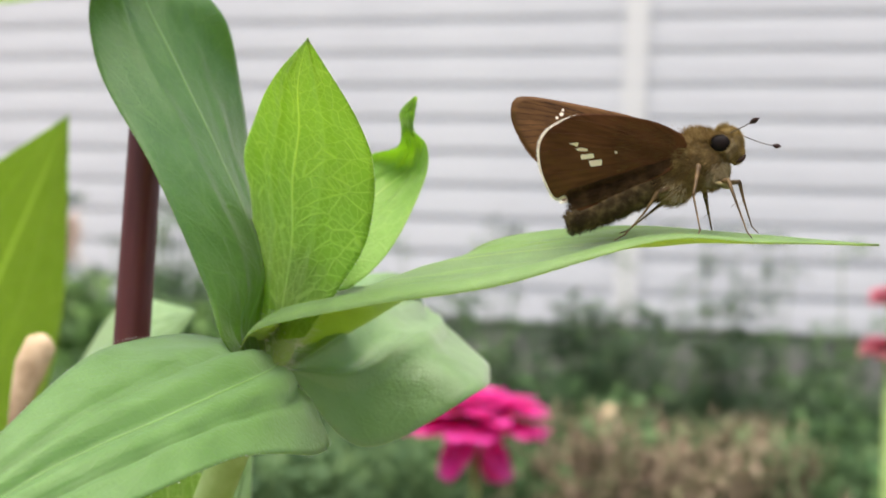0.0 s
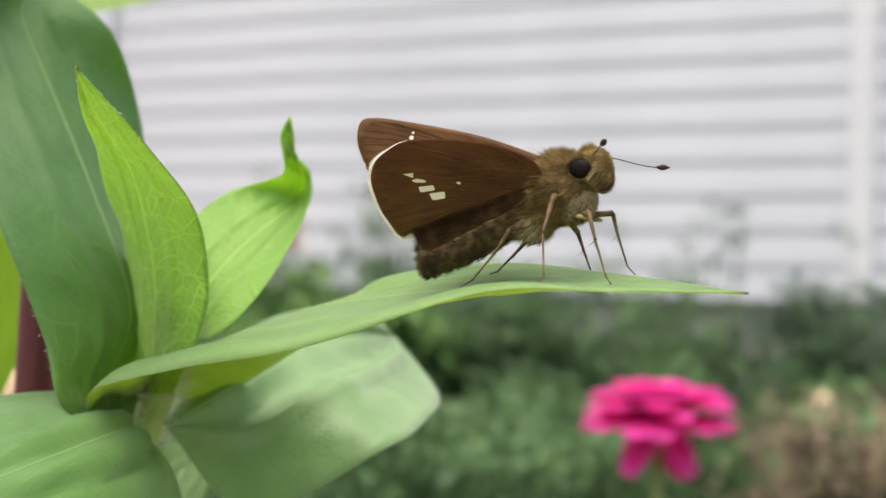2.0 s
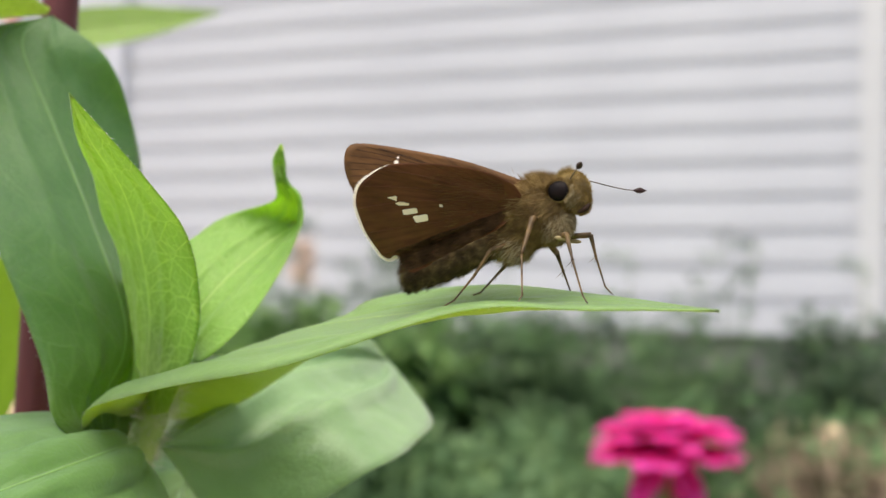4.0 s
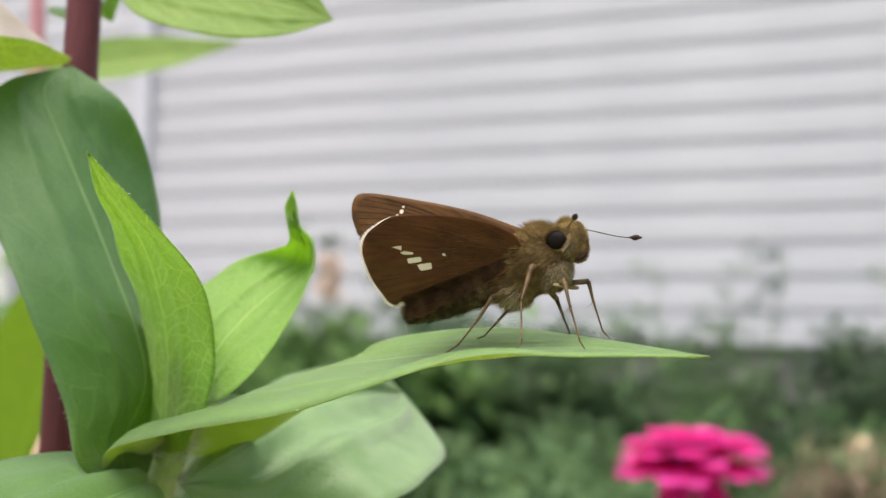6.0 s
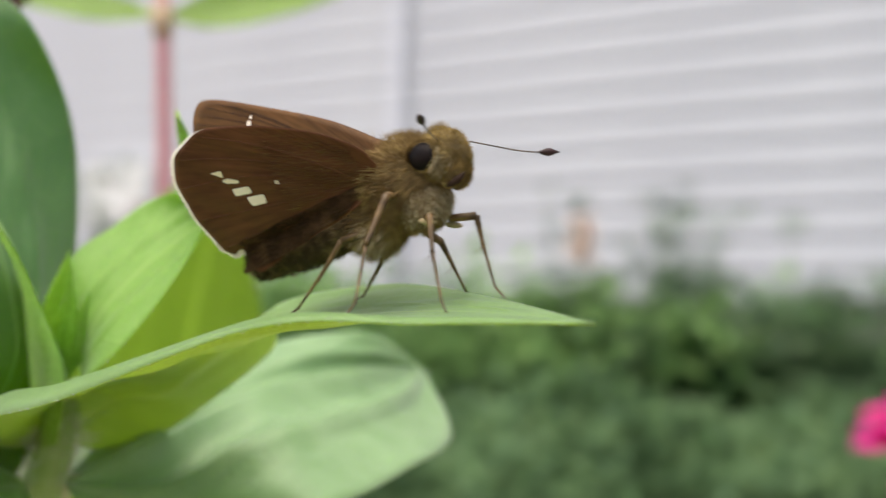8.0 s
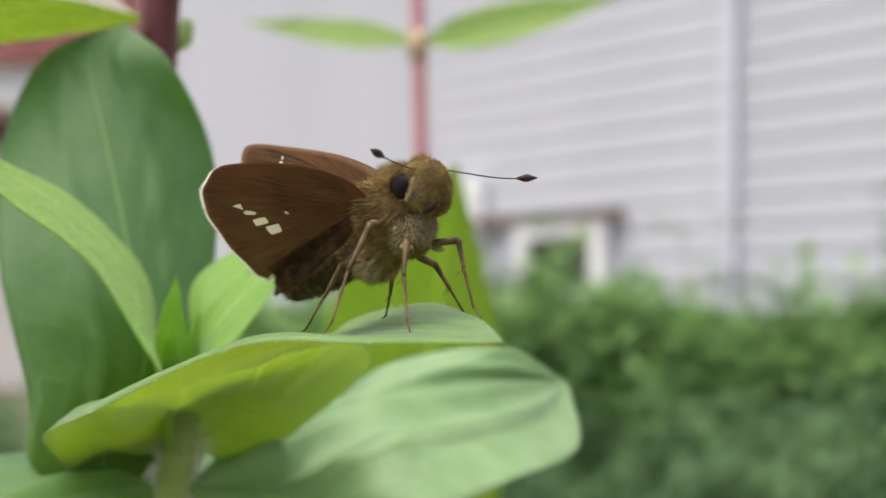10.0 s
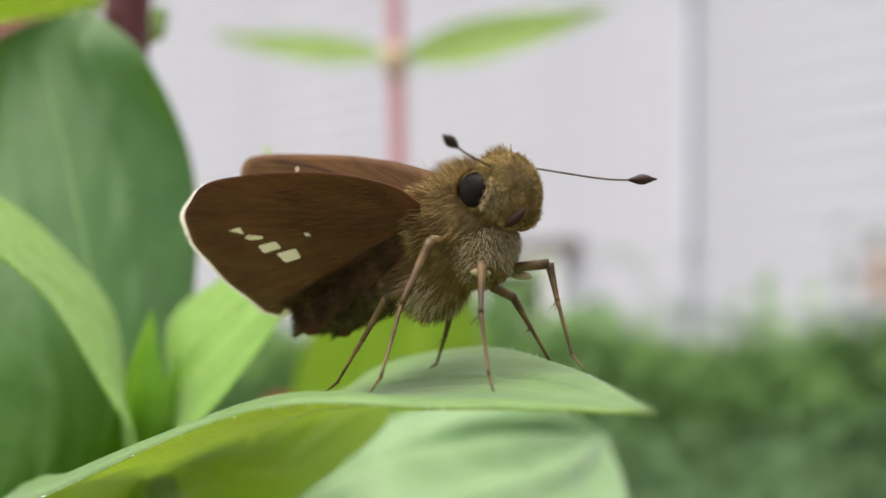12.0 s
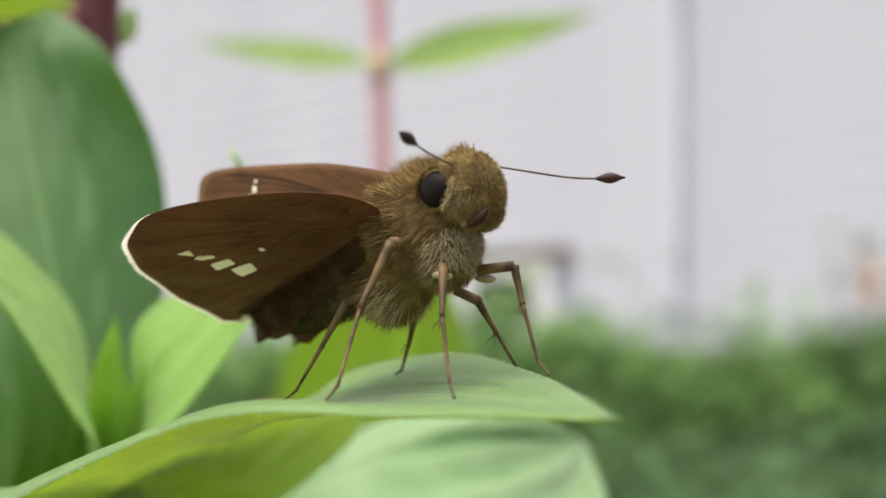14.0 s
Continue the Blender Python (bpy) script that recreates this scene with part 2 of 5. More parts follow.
    gl.inputs[6].default_value = (*glow, 1)
    gl.inputs[7].default_value = (*[min(1.0, c * 1.4 + 0.04) for c in glow], 1)
    lk(gl.outputs[2], tr.inputs["Color"])
    lk(b.outputs["Normal"], tr.inputs["Normal"])
    mix = t.nodes.new("ShaderNodeMixShader")
    mix.inputs[0].default_value = through_light
    lk(p.outputs[0], mix.inputs[1])
    lk(tr.outputs[0], mix.inputs[2])
    lk(mix.outputs[0], out.inputs["Surface"])
    return m


MATURE = leaf_material("mature_leaf", (0.07, 0.175, 0.062), (0.11, 0.235, 0.088), (0.36, 0.58, 0.05), (0.25, 0.4, 0.16), 0.38, 0.5, 0.2, 0.02, 0.05, (0.115, 0.21, 0.032))
LOW_LEAF = leaf_material("low_leaf", (0.12, 0.245, 0.075), (0.18, 0.33, 0.122), (0.45, 0.7, 0.08), (0.24, 0.41, 0.14), 0.38, 0.45, 0.12, 0.02, 0.1)
SIDE_LEAF = leaf_material("side_leaf", (0.2, 0.335, 0.065), (0.27, 0.41, 0.095), (0.5, 0.7, 0.09), (0.4, 0.5, 0.2), 0.45, 0.48, 0.25)
PALE = leaf_material("pale_leaf", (0.215, 0.365, 0.155), (0.325, 0.495, 0.245), (0.5, 0.7, 0.12), (0.3, 0.46, 0.22), 0.32, 0.32, 0.1, 0.02, 0.1)
MID = leaf_material("mid_leaf", (0.165, 0.3, 0.105), (0.235, 0.39, 0.155), (0.6, 0.76, 0.07), (0.28, 0.45, 0.17), 0.34, 0.47, 0.12, 0.03, 0.3)
YOUNG = leaf_material("young_leaf", (0.225, 0.405, 0.06), (0.3, 0.49, 0.105), (0.54, 0.79, 0.15), (0.6, 0.76, 0.28), 0.45, 0.54, 0.75, 0.03, 0.25, (0.36, 0.5, 0.13))
SOFT_YOUNG = leaf_material("soft_young_leaf", (0.21, 0.385, 0.075), (0.285, 0.47, 0.12), (0.55, 0.8, 0.13), (0.5, 0.66, 0.25), 0.42, 0.5, 0.28, 0.03, 0.2)
STEM = thin(varied("stem", (0.36, 0.5, 0.17), (0.48, 0.62, 0.27), 300, 0.6, 0.2), 0.4, 1.2)
RED_STEM = varied("red_stem", (0.075, 0.018, 0.02), (0.15, 0.042, 0.04), 220, 0.42, 0.4, stretch=(1, 1, 0.15))
PINK_STEM = varied("pink_stem", (0.54, 0.23, 0.26), (0.65, 0.34, 0.34), 150, 0.5, 0.2, stretch=(1, 1, 0.2))
SIDING = varied("vinyl_siding", (0.535, 0.545, 0.58), (0.595, 0.605, 0.635), 2.0, 0.65, 0.15, spec=0.12, stretch=(1, 1, 8), bump_scale=60)
TRIM = varied("vinyl_trim", (0.62, 0.62, 0.625), (0.68, 0.68, 0.68), 3.0, 0.45, 0.05)
SPOUT = varied("painted_spout", (0.6, 0.61, 0.66), (0.66, 0.67, 0.72), 3.0, 0.4, 0.05)
CONCRETE = varied("concrete", (0.2, 0.19, 0.18), (0.3, 0.29, 0.27), 6, 0.9, 0.5)
SOIL = varied("soil", (0.10, 0.075, 0.055), (0.22, 0.17, 0.125), 2.6, 0.95, 0.8, detail=12, bump_scale=70)
DEEP = foliage("foliage_deep", [(0.03, 0.065, 0.028), (0.055, 0.115, 0.045), (0.1, 0.18, 0.07), (0.04, 0.085, 0.035)])
GREENS = [foliage("foliage_dark", [(0.035, 0.065, 0.035), (0.06, 0.105, 0.055), (0.1, 0.155, 0.085), (0.05, 0.095, 0.058)]), foliage("foliage_mid", [(0.065, 0.13, 0.06), (0.115, 0.2, 0.085), (0.17, 0.27, 0.12), (0.09, 0.165, 0.085)]), foliage("foliage_light", [(0.04, 0.095, 0.032), (0.125, 0.24, 0.07), (0.25, 0.4, 0.14), (0.07, 0.16, 0.055)])]
GARDEN_STALK = varied("garden_stalk", (0.06, 0.11, 0.04), (0.11, 0.17, 0.06), 40, 0.8)
PEACH = thin(varied("peach_petal", (0.9, 0.75, 0.66), (0.93, 0.82, 0.75), 60, 0.6, 0.2), 0.3)
DRY = varied("dry_stalk", (0.17, 0.12, 0.08), (0.32, 0.24, 0.17), 40, 0.9)
DEAD = foliage("dead_leaves", [(0.12, 0.085, 0.062), (0.25, 0.185, 0.135), (0.13, 0.14, 0.065), (0.38, 0.3, 0.22)], 0.9, 0.15)
PETAL = thin(varied("magenta_petal", (0.86, 0.045, 0.44), (0.95, 0.16, 0.62), 60, 0.6, 0.2), 0.5, 1.05)
WING = wing_material("wing_brown", (0.083, 0.03, 0.012), (0.168, 0.066, 0.026), 0.1)
WING_HAIRS = foliage("wing_hairs", [(0.08, 0.037, 0.014), (0.16, 0.085, 0.032), (0.24, 0.15, 0.056)], 0.7, 0.05)
FOREWING = wing_material("forewing_brown", (0.075, 0.034, 0.011), (0.17, 0.078, 0.025), 0.12)
FOLD_SHADE_HAIRS = foliage("fold_hairs", [(0.03, 0.016, 0.007), (0.075, 0.04, 0.017), (0.15, 0.085, 0.037)], 0.8, 0.0, 600)
VEIN = shader("vein_scales", (0.03, 0.014, 0.007), 0.7, 0.2)
FUR = varied("fur", (0.12, 0.083, 0.033), (0.21, 0.15, 0.06), 900, 0.8, 0.4)
EYE = varied("eye", (0.005, 0.004, 0.004), (0.013, 0.008, 0.007), 900, 0.45, 0.03, spec=0.1)
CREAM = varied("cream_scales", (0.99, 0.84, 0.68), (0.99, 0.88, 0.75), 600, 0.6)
FRINGE = thin(varied("fringe_scales", (0.93, 0.88, 0.78), (0.97, 0.95, 0.9), 600, 0.7), 0.65)
ABDOMEN_HAIRS = foliage("abdomen_hairs", [(0.028, 0.018, 0.008), (0.075, 0.05, 0.021), (0.19, 0.138, 0.062)], 0.7, 0.05, 1100)
TAN = varied("tan_husk", (0.42, 0.3, 0.19), (0.62, 0.46, 0.31), 300, 0.85, 0.4)
LEG = varied("leg", (0.06, 0.035, 0.013), (0.2, 0.12, 0.045), 700, 0.45)
CLUB = varied("antenna_club", (0.018, 0.008, 0.007), (0.05, 0.018, 0.014), 1500, 0.55, 0.2)
HAIR = shader("pale_hair", (0.75, 0.78, 0.68), 0.5)
BLUSH = leaf_material("blush_leaf", (0.62, 0.5, 0.5), (0.8, 0.68, 0.71), (0.5, 0.6, 0.12), (0.4, 0.3, 0.2), 0.45, 0.4, 0.4)
ROSE = thin(varied("rose_petal", (0.84, 0.32, 0.43), (0.92, 0.48, 0.56), 60, 0.55, 0.2), 0.45)
CORAL = varied("coral_petal", (0.72, 0.13, 0.11), (0.82, 0.22, 0.18), 60, 0.55, 0.2)
ANTENNA = varied("antenna", (0.05, 0.035, 0.02), (0.12, 0.09, 0.06), 800, 0.5)
WHITE = varied("white_paint", (0.83, 0.83, 0.8), (0.88, 0.88, 0.86), 4, 0.5, 0.1)
GLASS = shader("dark_glass", (0.02, 0.03, 0.02), 0.08, 0.6)
DRIP_AND_SHADE = varied("brown_cap_and_shade", (0.17, 0.13, 0.11), (0.22, 0.17, 0.145), 8, 0.6)
BEIGE = varied("beige_render", (0.76, 0.69, 0.61), (0.82, 0.75, 0.67), 1.5, 0.9, 0.3)
ROOF = varied("red_shingle", (0.09, 0.028, 0.025), (0.16, 0.05, 0.045), 3, 0.9, 0.5)
HAIRS = foliage("hairs", [(0.07, 0.04, 0.015), (0.16, 0.098, 0.035), (0.27, 0.18, 0.068), (0.44, 0.32, 0.13)], 0.7, 0.15, 900)
FACE_HAIRS = foliage("face_hairs", [(0.11, 0.072, 0.022), (0.28, 0.19, 0.06), (0.5, 0.37, 0.15)], 0.7, 0.12, 1300)
PALE_HAIRS = foliage("pale_hairs", [(0.24, 0.18, 0.085), (0.48, 0.39, 0.22), (0.68, 0.58, 0.38)], 0.7, 0.12)

# ---- setting ----
WALL_Y = 4.19
LAP = 0.1016
SIDING_Z = 0.60

bm = bmesh.new()
n = 40
xs = [-60 + 120 * k / n for k in range(n + 1)]
grid = [[bm.verts.new((x, y, 0.02 * noise.noise((x, y, 0)))) for y in xs] for x in xs]
for a, b in zip(grid, grid[1:]):
    for k in range(n):
        bm.faces.new((a[k], b[k], b[k + 1], a[k + 1]))
ground = tagged(part("ground", bm, SOIL, None), "dark garden soil under the flower bed", "ground", kind="structure")

wall = tagged(new("wall_north"), "house wall clad in pale grey horizontal vinyl siding", "wall", kind="structure")
bm = bmesh.new()
box(bm, -8.0, 3.0, WALL_Y + 0.02, WALL_Y + 0.25, SIDING_Z, 4.6)
part("sheathing", bm, CONCRETE, wall, smooth=False)
bm = bmesh.new()
box(bm, -8.0, 3.0, WALL_Y + 0.03, WALL_Y + 0.25, -0.2, SIDING_Z)
part("foundation", bm, CONCRETE, wall, "rough grey concrete foundation", smooth=False)


def siding_course():
    """One lap: a flat face that turns back in a cove above, and a butt below."""
    bm = bmesh.new()
    prof = [(0.0068, 0.0), (0.0, 0.0), (-0.001, 0.004), (0.0, 0.03), (0.0006, 0.05), (0.002, 0.066), (0.0042, 0.082), (0.0058, LAP - 0.006), (0.0064, LAP + 0.006)]
    rows = [[bm.verts.new((x, y, z)) for y, z in prof] for x in (-8.0, -4.2, -0.4, 3.0)]
    for a, b in zip(rows, rows[1:]):
        for k in range(len(prof) - 1):
            bm.faces.new((a[k], b[k], b[k + 1], a[k + 1]))
    return bm


course = None
for k in range(36):
    if course is None:
        course = part("siding_board", siding_course(), SIDING, wall, smooth=False)
        ob = course
    else:
        ob = new("siding_board", course.data)
        ob.parent = wall
    ob.location = (0, WALL_Y, SIDING_Z + k * LAP)

bm = bmesh.new()
box(bm, -0.826, -0.756, WALL_Y - 0.012, WALL_Y + 0.02, SIDING_Z, 4.6)
tagged(part("trim", bm, TRIM, None, smooth=False), "white vertical vinyl joint strip on the siding", "trim", kind="structure")
downspout = tagged(new("downspout"), "blue-grey rectangular metal downspout on the siding", "downspout")
downspout.location = (-3.485, WALL_Y - 0.012, 0)
for z0, z1, dx in ((0.25, 1.9, 0.0), (1.86, 4.6, 0.003)):
    bm = bmesh.new()
    box(bm, -0.036 + dx, 0.036 - dx, -0.022 + dx, -0.002, z0, z1)
    part("pipe", bm, SPOUT, downspout, smooth=False)
for z in (0.75, 1.86, 3.6):
    bm = bmesh.new()
    box(bm, -0.055, 0.055, -0.004, 0.006, z, z + 0.03)
    box(bm, -0.042, 0.042, -0.028, -0.004, z, z + 0.03)
    part("strap", bm, SPOUT, downspout, "flat metal strap", smooth=False)


# ---- zinnia plant ----
def leaf_mesh(rib, low, high, thick=0.22, rows=64, cols=28, ripple=0.3, crease=0.45, quilt=0.3, groove=0.55, channel=0.0, hem=0.0, seed=0):
    """A blade between two margins with a midrib, as a thin closed shell; the numbers are millimetres."""
    bm = bmesh.new()
    uv = bm.loops.layers.uv.new("UVMap")
    mid, lo, hi = spline(rib, rows), spline(low, rows), spline(high, rows)
    top = []
    for i in range(rows + 1):
        s = i / rows
        line = []
        for j in range(cols + 1):
            v = 2 * j / cols - 1
            e = lo[i] if v < 0 else hi[i]
            straight = mid[i].lerp(e, abs(v))
            curved = mid[i] + (hi[i] - lo[i]) * 0.5 * v + (lo[i] + hi[i] - 2 * mid[i]) * 0.5 * v * v
            p = curved.lerp(straight, crease)
            wob = noise.noise(Vector((s * 5 + seed, v * 2.2, seed * 1.7))) * ripple * abs(v) * 4 * s * (1 - s)
            p = p + Vector((0, 0, wob)) + Vector((wob * 0.5, wob * 0.5, 0))
            line.append(p)
        top.append(line)
    # the blade swells between its side veins and sinks along two lengthwise ones
    flat_top = [[p.copy() for p in line] for line in top]
    for i in range(1, rows):
        s = i / rows
        for j in range(1, cols):
            v = 2 * j / cols - 1
            a = flat_top[i + 1][j] - flat_top[i - 1][j]
            b = flat_top[i][j + 1] - flat_top[i][j - 1]
            nn = a.cross(b)
            if nn.length < 1e-9:
                continue
            wander = noise.noise(Vector((s * 4 + seed * 3.1, v * 3, seed)))
            phase = (s - 0.42 * abs(v) ** 0.75) * 8 + wander * 0.7 + (0.35 if v < 0 else 0.0)
            swell = math.sin(math.pi * phase) ** 2
            sink = math.exp(-((abs(v) - 0.42 - 0.05 * wander) / 0.07) ** 2)
            edge = min(1.0, abs(v) * 5) * (1 - abs(v) ** 4) * min(1.0, 5 * s, 5 * (1 - s))
            patch = 0.5 + 0.9 * max(0.0, noise.noise(Vector((s * 2.5 - seed, v * 1.5, 7.3))) + 0.25)
            top[i][j] = flat_top[i][j] - nn.normalized() * quilt * edge * ((0.5 - swell) * patch + groove * sink) + nn.normalized() * -channel * math.exp(-(v / 0.12) ** 2) * min(1.0, 6 * s, 4 * (1 - s))
            if hem and v < -0.72:
                # the near margin turns down
                top[i][j] = top[i][j] + nn.normalized() * hem * math.sin(math.pi * (-v - 0.72) / 0.28) * min(1.0, 8 * s, 3 * (1 - s))

    def grid_normal(i, j):
        a = top[min(i + 1, rows)][j] - top[max(i - 1, 0)][j]
        b = top[i][min(j + 1, cols)] - top[i][max(j - 1, 0)]
        nn = a.cross(b)
        return nn.normalized() if nn.length > 1e-9 else Vector((0, 0, 1))
    layers = []
    for sgn in (1, -1):
        layers.append([[bm.verts.new(mm(*(top[i][j] + grid_normal(i, j) * sgn * thick * 0.5 * (1 - 0.6 * abs(2 * j / cols - 1) ** 3)))) for j in range(cols + 1)] for i in range(rows + 1)])
    def quad(vs, co):
        f = bm.faces.new(vs)
        for lp, c in zip(f.loops, co):
            lp[uv].uv = c
    for k, g in enumerate(layers):
        for i in range(rows):
            for j in range(cols):
                vs = [g[i][j], g[i][j + 1], g[i + 1][j + 1], g[i + 1][j]]
                co = [(j / cols, i / rows), ((j + 1) / cols, i / rows), ((j + 1) / cols, (i + 1) / rows), (j / cols, (i + 1) / rows)]
                if k:
                    vs, co = vs[::-1], co[::-1]
                quad(vs, co)
    for j, c in ((0, 0.0), (cols, 1.0)):
        for i in range(rows):
            vs = [layers[0][i][j], layers[0][i + 1][j], layers[1][i + 1][j], layers[1][i][j]]
            co = [(c, i / rows), (c, (i + 1) / rows), (c, (i + 1) / rows), (c, i / rows)]
            quad(vs if j == 0 else vs[::-1], co if j == 0 else co[::-1])
    return bm


plant = tagged(new("zinnia_plant"), "green leafy zinnia shoot with a young bud between upright leaves", "plant")
plant.location = mm(-88, 28, -500)


def plant_leaf(material, curve, label="", owner=plant, under=None, **kw):
    ob = part("leaf", leaf_mesh(*curve, **kw), material, None, label)
    if under:
        ob.data.materials.append(under)
        half = 64 * 28
        for f in ob.data.polygons[:half]:
            f.material_index = 1
    ob.parent = owner
    ob.matrix_parent_inverse = Matrix.Translation(-owner.location)
    if owner is plant:
        rng = random.Random(kw.get("seed", 0))
        bm = bmesh.new()
        mid = spline(curve[0], 160)
        for edge in curve[1:]:
            line = spline(edge, 160)
            for i in range(6, 158, 2):
                c = line[i].lerp(line[i + 1], rng.random())
                out = (c - mid[i]).normalized() + Vector((rng.uniform(-0.5, 0.5), rng.uniform(-0.5, 0.5), rng.uniform(-0.3, 0.5)))
                a = Vector((rng.uniform(-1, 1), rng.uniform(-1, 1), rng.uniform(-1, 1))).normalized() * 0.028
                b = out.cross(a).normalized() * 0.028
                v = [bm.verts.new(mm(*p)) for p in (c + a, c + b, c - a - b, c + out * rng.uniform(0.1, 0.26))]
                for f in ((0, 1, 3), (1, 2, 3), (2, 0, 3)):
                    bm.faces.new([v[k] for k in f])
        hairs = part("margin_hair", bm, HAIR, ob, "fine white hairs along the margin", smooth=False)
        hairs["kind"] = "stuff"
    return ob


def plant_tube(name, material, points, radii, owner=plant, label="", sides=12):
    bm = bmesh.new()
    tube(bm, [mm(*p) for p in points], [r / 1000 for r in radii], sides)
    ob = part(name, bm, material, None, label)
    ob.parent = owner
    ob.matrix_parent_inverse = Matrix.Translation(-owner.location)
    return ob


BRIGHT_LEAF = (
    [(-47.4, 10.8, -20.0), (-45.1, 7.9, -10.3), (-43.8, 4.1, -3.6), (-40.4, -3.0, 0.5), (-37.3, -11.1, 3.4), (-33.4, -18.7, 5.9)],
    [(-51.2, 12.2, -19.4), (-51.6, 11.5, -6.7), (-51.0, 7.4, -1.0), (-46.4, -0.3, 2.4), (-40.3, -9.7, 4.5), (-33.4, -18.7, 5.9)],
    [(-43.6, 9.4, -19.6), (-38.8, 6.3, -14.2), (-34.2, 0.8, -9.9), (-31.7, -4.8, -4.3), (-31.1, -11.3, 0.0), (-33.4, -18.7, 5.9)],
)
BIG_LEAF = (
    [(-47.0, 5.0, -23.4), (-48.6, 5.6, -19.0), (-49.4, 9.6, -11.8), (-55.8, 10.5, 0.2), (-62.5, 11.1, 11.1), (-66.9, 11.7, 18.5), (-66.0, 15.1, 22.0)],
    [(-46.6, 3.0, -23.3), (-47.8, -1.6, -20.6), (-50.8, -0.9, -15.0), (-57.2, -1.1, -3.3), (-66.9, 2.8, 8.2), (-71.3, 9.0, 18.6), (-66.0, 15.1, 22.0)],
    [(-47.4, 8.0, -22.6), (-50.0, 13.0, -18.8), (-52.6, 16.2, -12.2), (-56.3, 20.7, -0.8), (-58.6, 21.2, 9.0), (-59.5, 17.3, 16.9), (-66.0, 15.1, 22.0)],
)
PERCH_LEAF = (
    [(-47.4, 12.4, -18.6), (-46.2, 12.4, -17.2), (-43.8, 14.0, -14.4), (-37.7, 13.5, -13.7), (-30.4, 10.1, -11.5), (-20.5, 7.2, -10.2), (-9.1, 3.4, -9.3), (2.8, 0, -8.9), (14.4, -3.9, -9.4)],
    [(-47.4, 12.4, -18.6), (-50.0, 8.0, -21.9), (-48.0, 2.8, -21.6), (-44.0, -1.6, -19.1), (-30.8, -8.1, -16.7), (-17.2, -11.4, -14.5), (-3.8, -9.0, -10.1), (4.7, -5.4, -9.6), (14.4, -3.9, -9.4)],
    [(-47.4, 12.4, -18.6), (-47.6, 15.8, -20.4), (-46.2, 18.8, -20.6), (-41.9, 20.9, -18.1), (-33.1, 22.5, -11.8), (-24.9, 14.4, -8.3), (-11.4, 11.2, -6.8), (1.9, 4.7, -7.9), (14.4, -3.9, -9.4)],
)
LOWRIGHT_LEAF = (
    [(-47.1, 13.1, -23.3), (-44.2, 21.1, -19.7), (-43.7, 30.1, -16.9), (-44.0, 38.1, -15.9), (-45.2, 48.8, -14.7), (-47.5, 60.4, -14.0)],
    [(-47.1, 13.1, -23.3), (-54.8, 23.0, -16.1), (-55.8, 32.4, -17.6), (-53.0, 39.4, -12.4), (-47.6, 50.4, -10.2), (-47.5, 60.4, -14.0)],
    [(-47.1, 13.1, -23.3), (-38.6, 15.6, -31.0), (-28.8, 24.0, -24.7), (-31.0, 37.1, -22.4), (-37.1, 52.1, -20.1), (-47.5, 60.4, -14.0)],
)
LOWLEFT_LEAF = (
    [(-49.3, 10.8, -23.2), (-44.3, 4.7, -22.0), (-42.1, -4.6, -22.9), (-44.1, -17.0, -26.2), (-48.1, -31.7, -31.2), (-53.0, -46.8, -39.8)],
    [(-49.3, 10.8, -23.2), (-53.0, 7.7, -20.6), (-55.0, -2.1, -20.4), (-54.2, -15.1, -22.2), (-53.3, -30.4, -29.0), (-53.0, -46.8, -39.8)],
    [(-49.3, 10.8, -23.2), (-39.7, 6.1, -28.7), (-36.0, -4.0, -30.7), (-37.9, -18.3, -30.5), (-42.3, -32.4, -34.7), (-53.0, -46.8, -39.8)],
)
CURL_LEAF = (
    [(-44.4, 12.6, -14.7), (-42.5, 11.8, -10.3), (-40.7, 14.0, -6.4), (-38.7, 17.4, -2.9), (-36.9, 20.0, -0.4), (-35.7, 18.3, 1.7), (-35.4, 15.0, 3.4), (-35.3, 14.1, 5.0), (-33.7, 11.9, 6.4)],
    [(-45.6, 13.2, -14.5), (-47.4, 12.9, -5.5), (-46.4, 16.9, -1.6), (-44.3, 18.3, 0.3), (-40.2, 18.2, 1.2), (-37.0, 16.4, 1.8), (-36.2, 14.9, 3.2), (-36.3, 14.4, 5.2), (-33.9, 12.0, 6.5)],
    [(-43.0, 11.6, -14.7), (-38.3, 7.8, -14.3), (-35.2, 9.7, -10.6), (-33.7, 13.4, -4.9), (-32.9, 14.7, -0.9), (-33.3, 14.9, 1.9), (-34.7, 14.8, 3.3), (-34.3, 13.6, 4.9), (-33.5, 11.8, 6.2)],
)

plant_leaf(YOUNG, BRIGHT_LEAF, label="bright yellow-green young upright leaf", seed=1, quilt=0.25)
plant_leaf(MATURE, BIG_LEAF, label="large dark green upright leaf", seed=2, crease=0.3)
plant_leaf(MID, PERCH_LEAF, label="long arching leaf on which the butterfly stands", seed=3, quilt=0.3, hem=0.8, cols=36)
plant_leaf(PALE, LOWRIGHT_LEAF, label="broad pale green spreading leaf", seed=4, ripple=0.4, quilt=0.26, groove=5.2, channel=1.3, crease=0.5)
plant_leaf(LOW_LEAF, LOWLEFT_LEAF, label="broad green lower leaf", seed=5, ripple=0.6, quilt=0.24, groove=3.4, channel=1.0, crease=0.5)
plant_leaf(SOFT_YOUNG, CURL_LEAF, label="young leaf with a curled tip", seed=6)
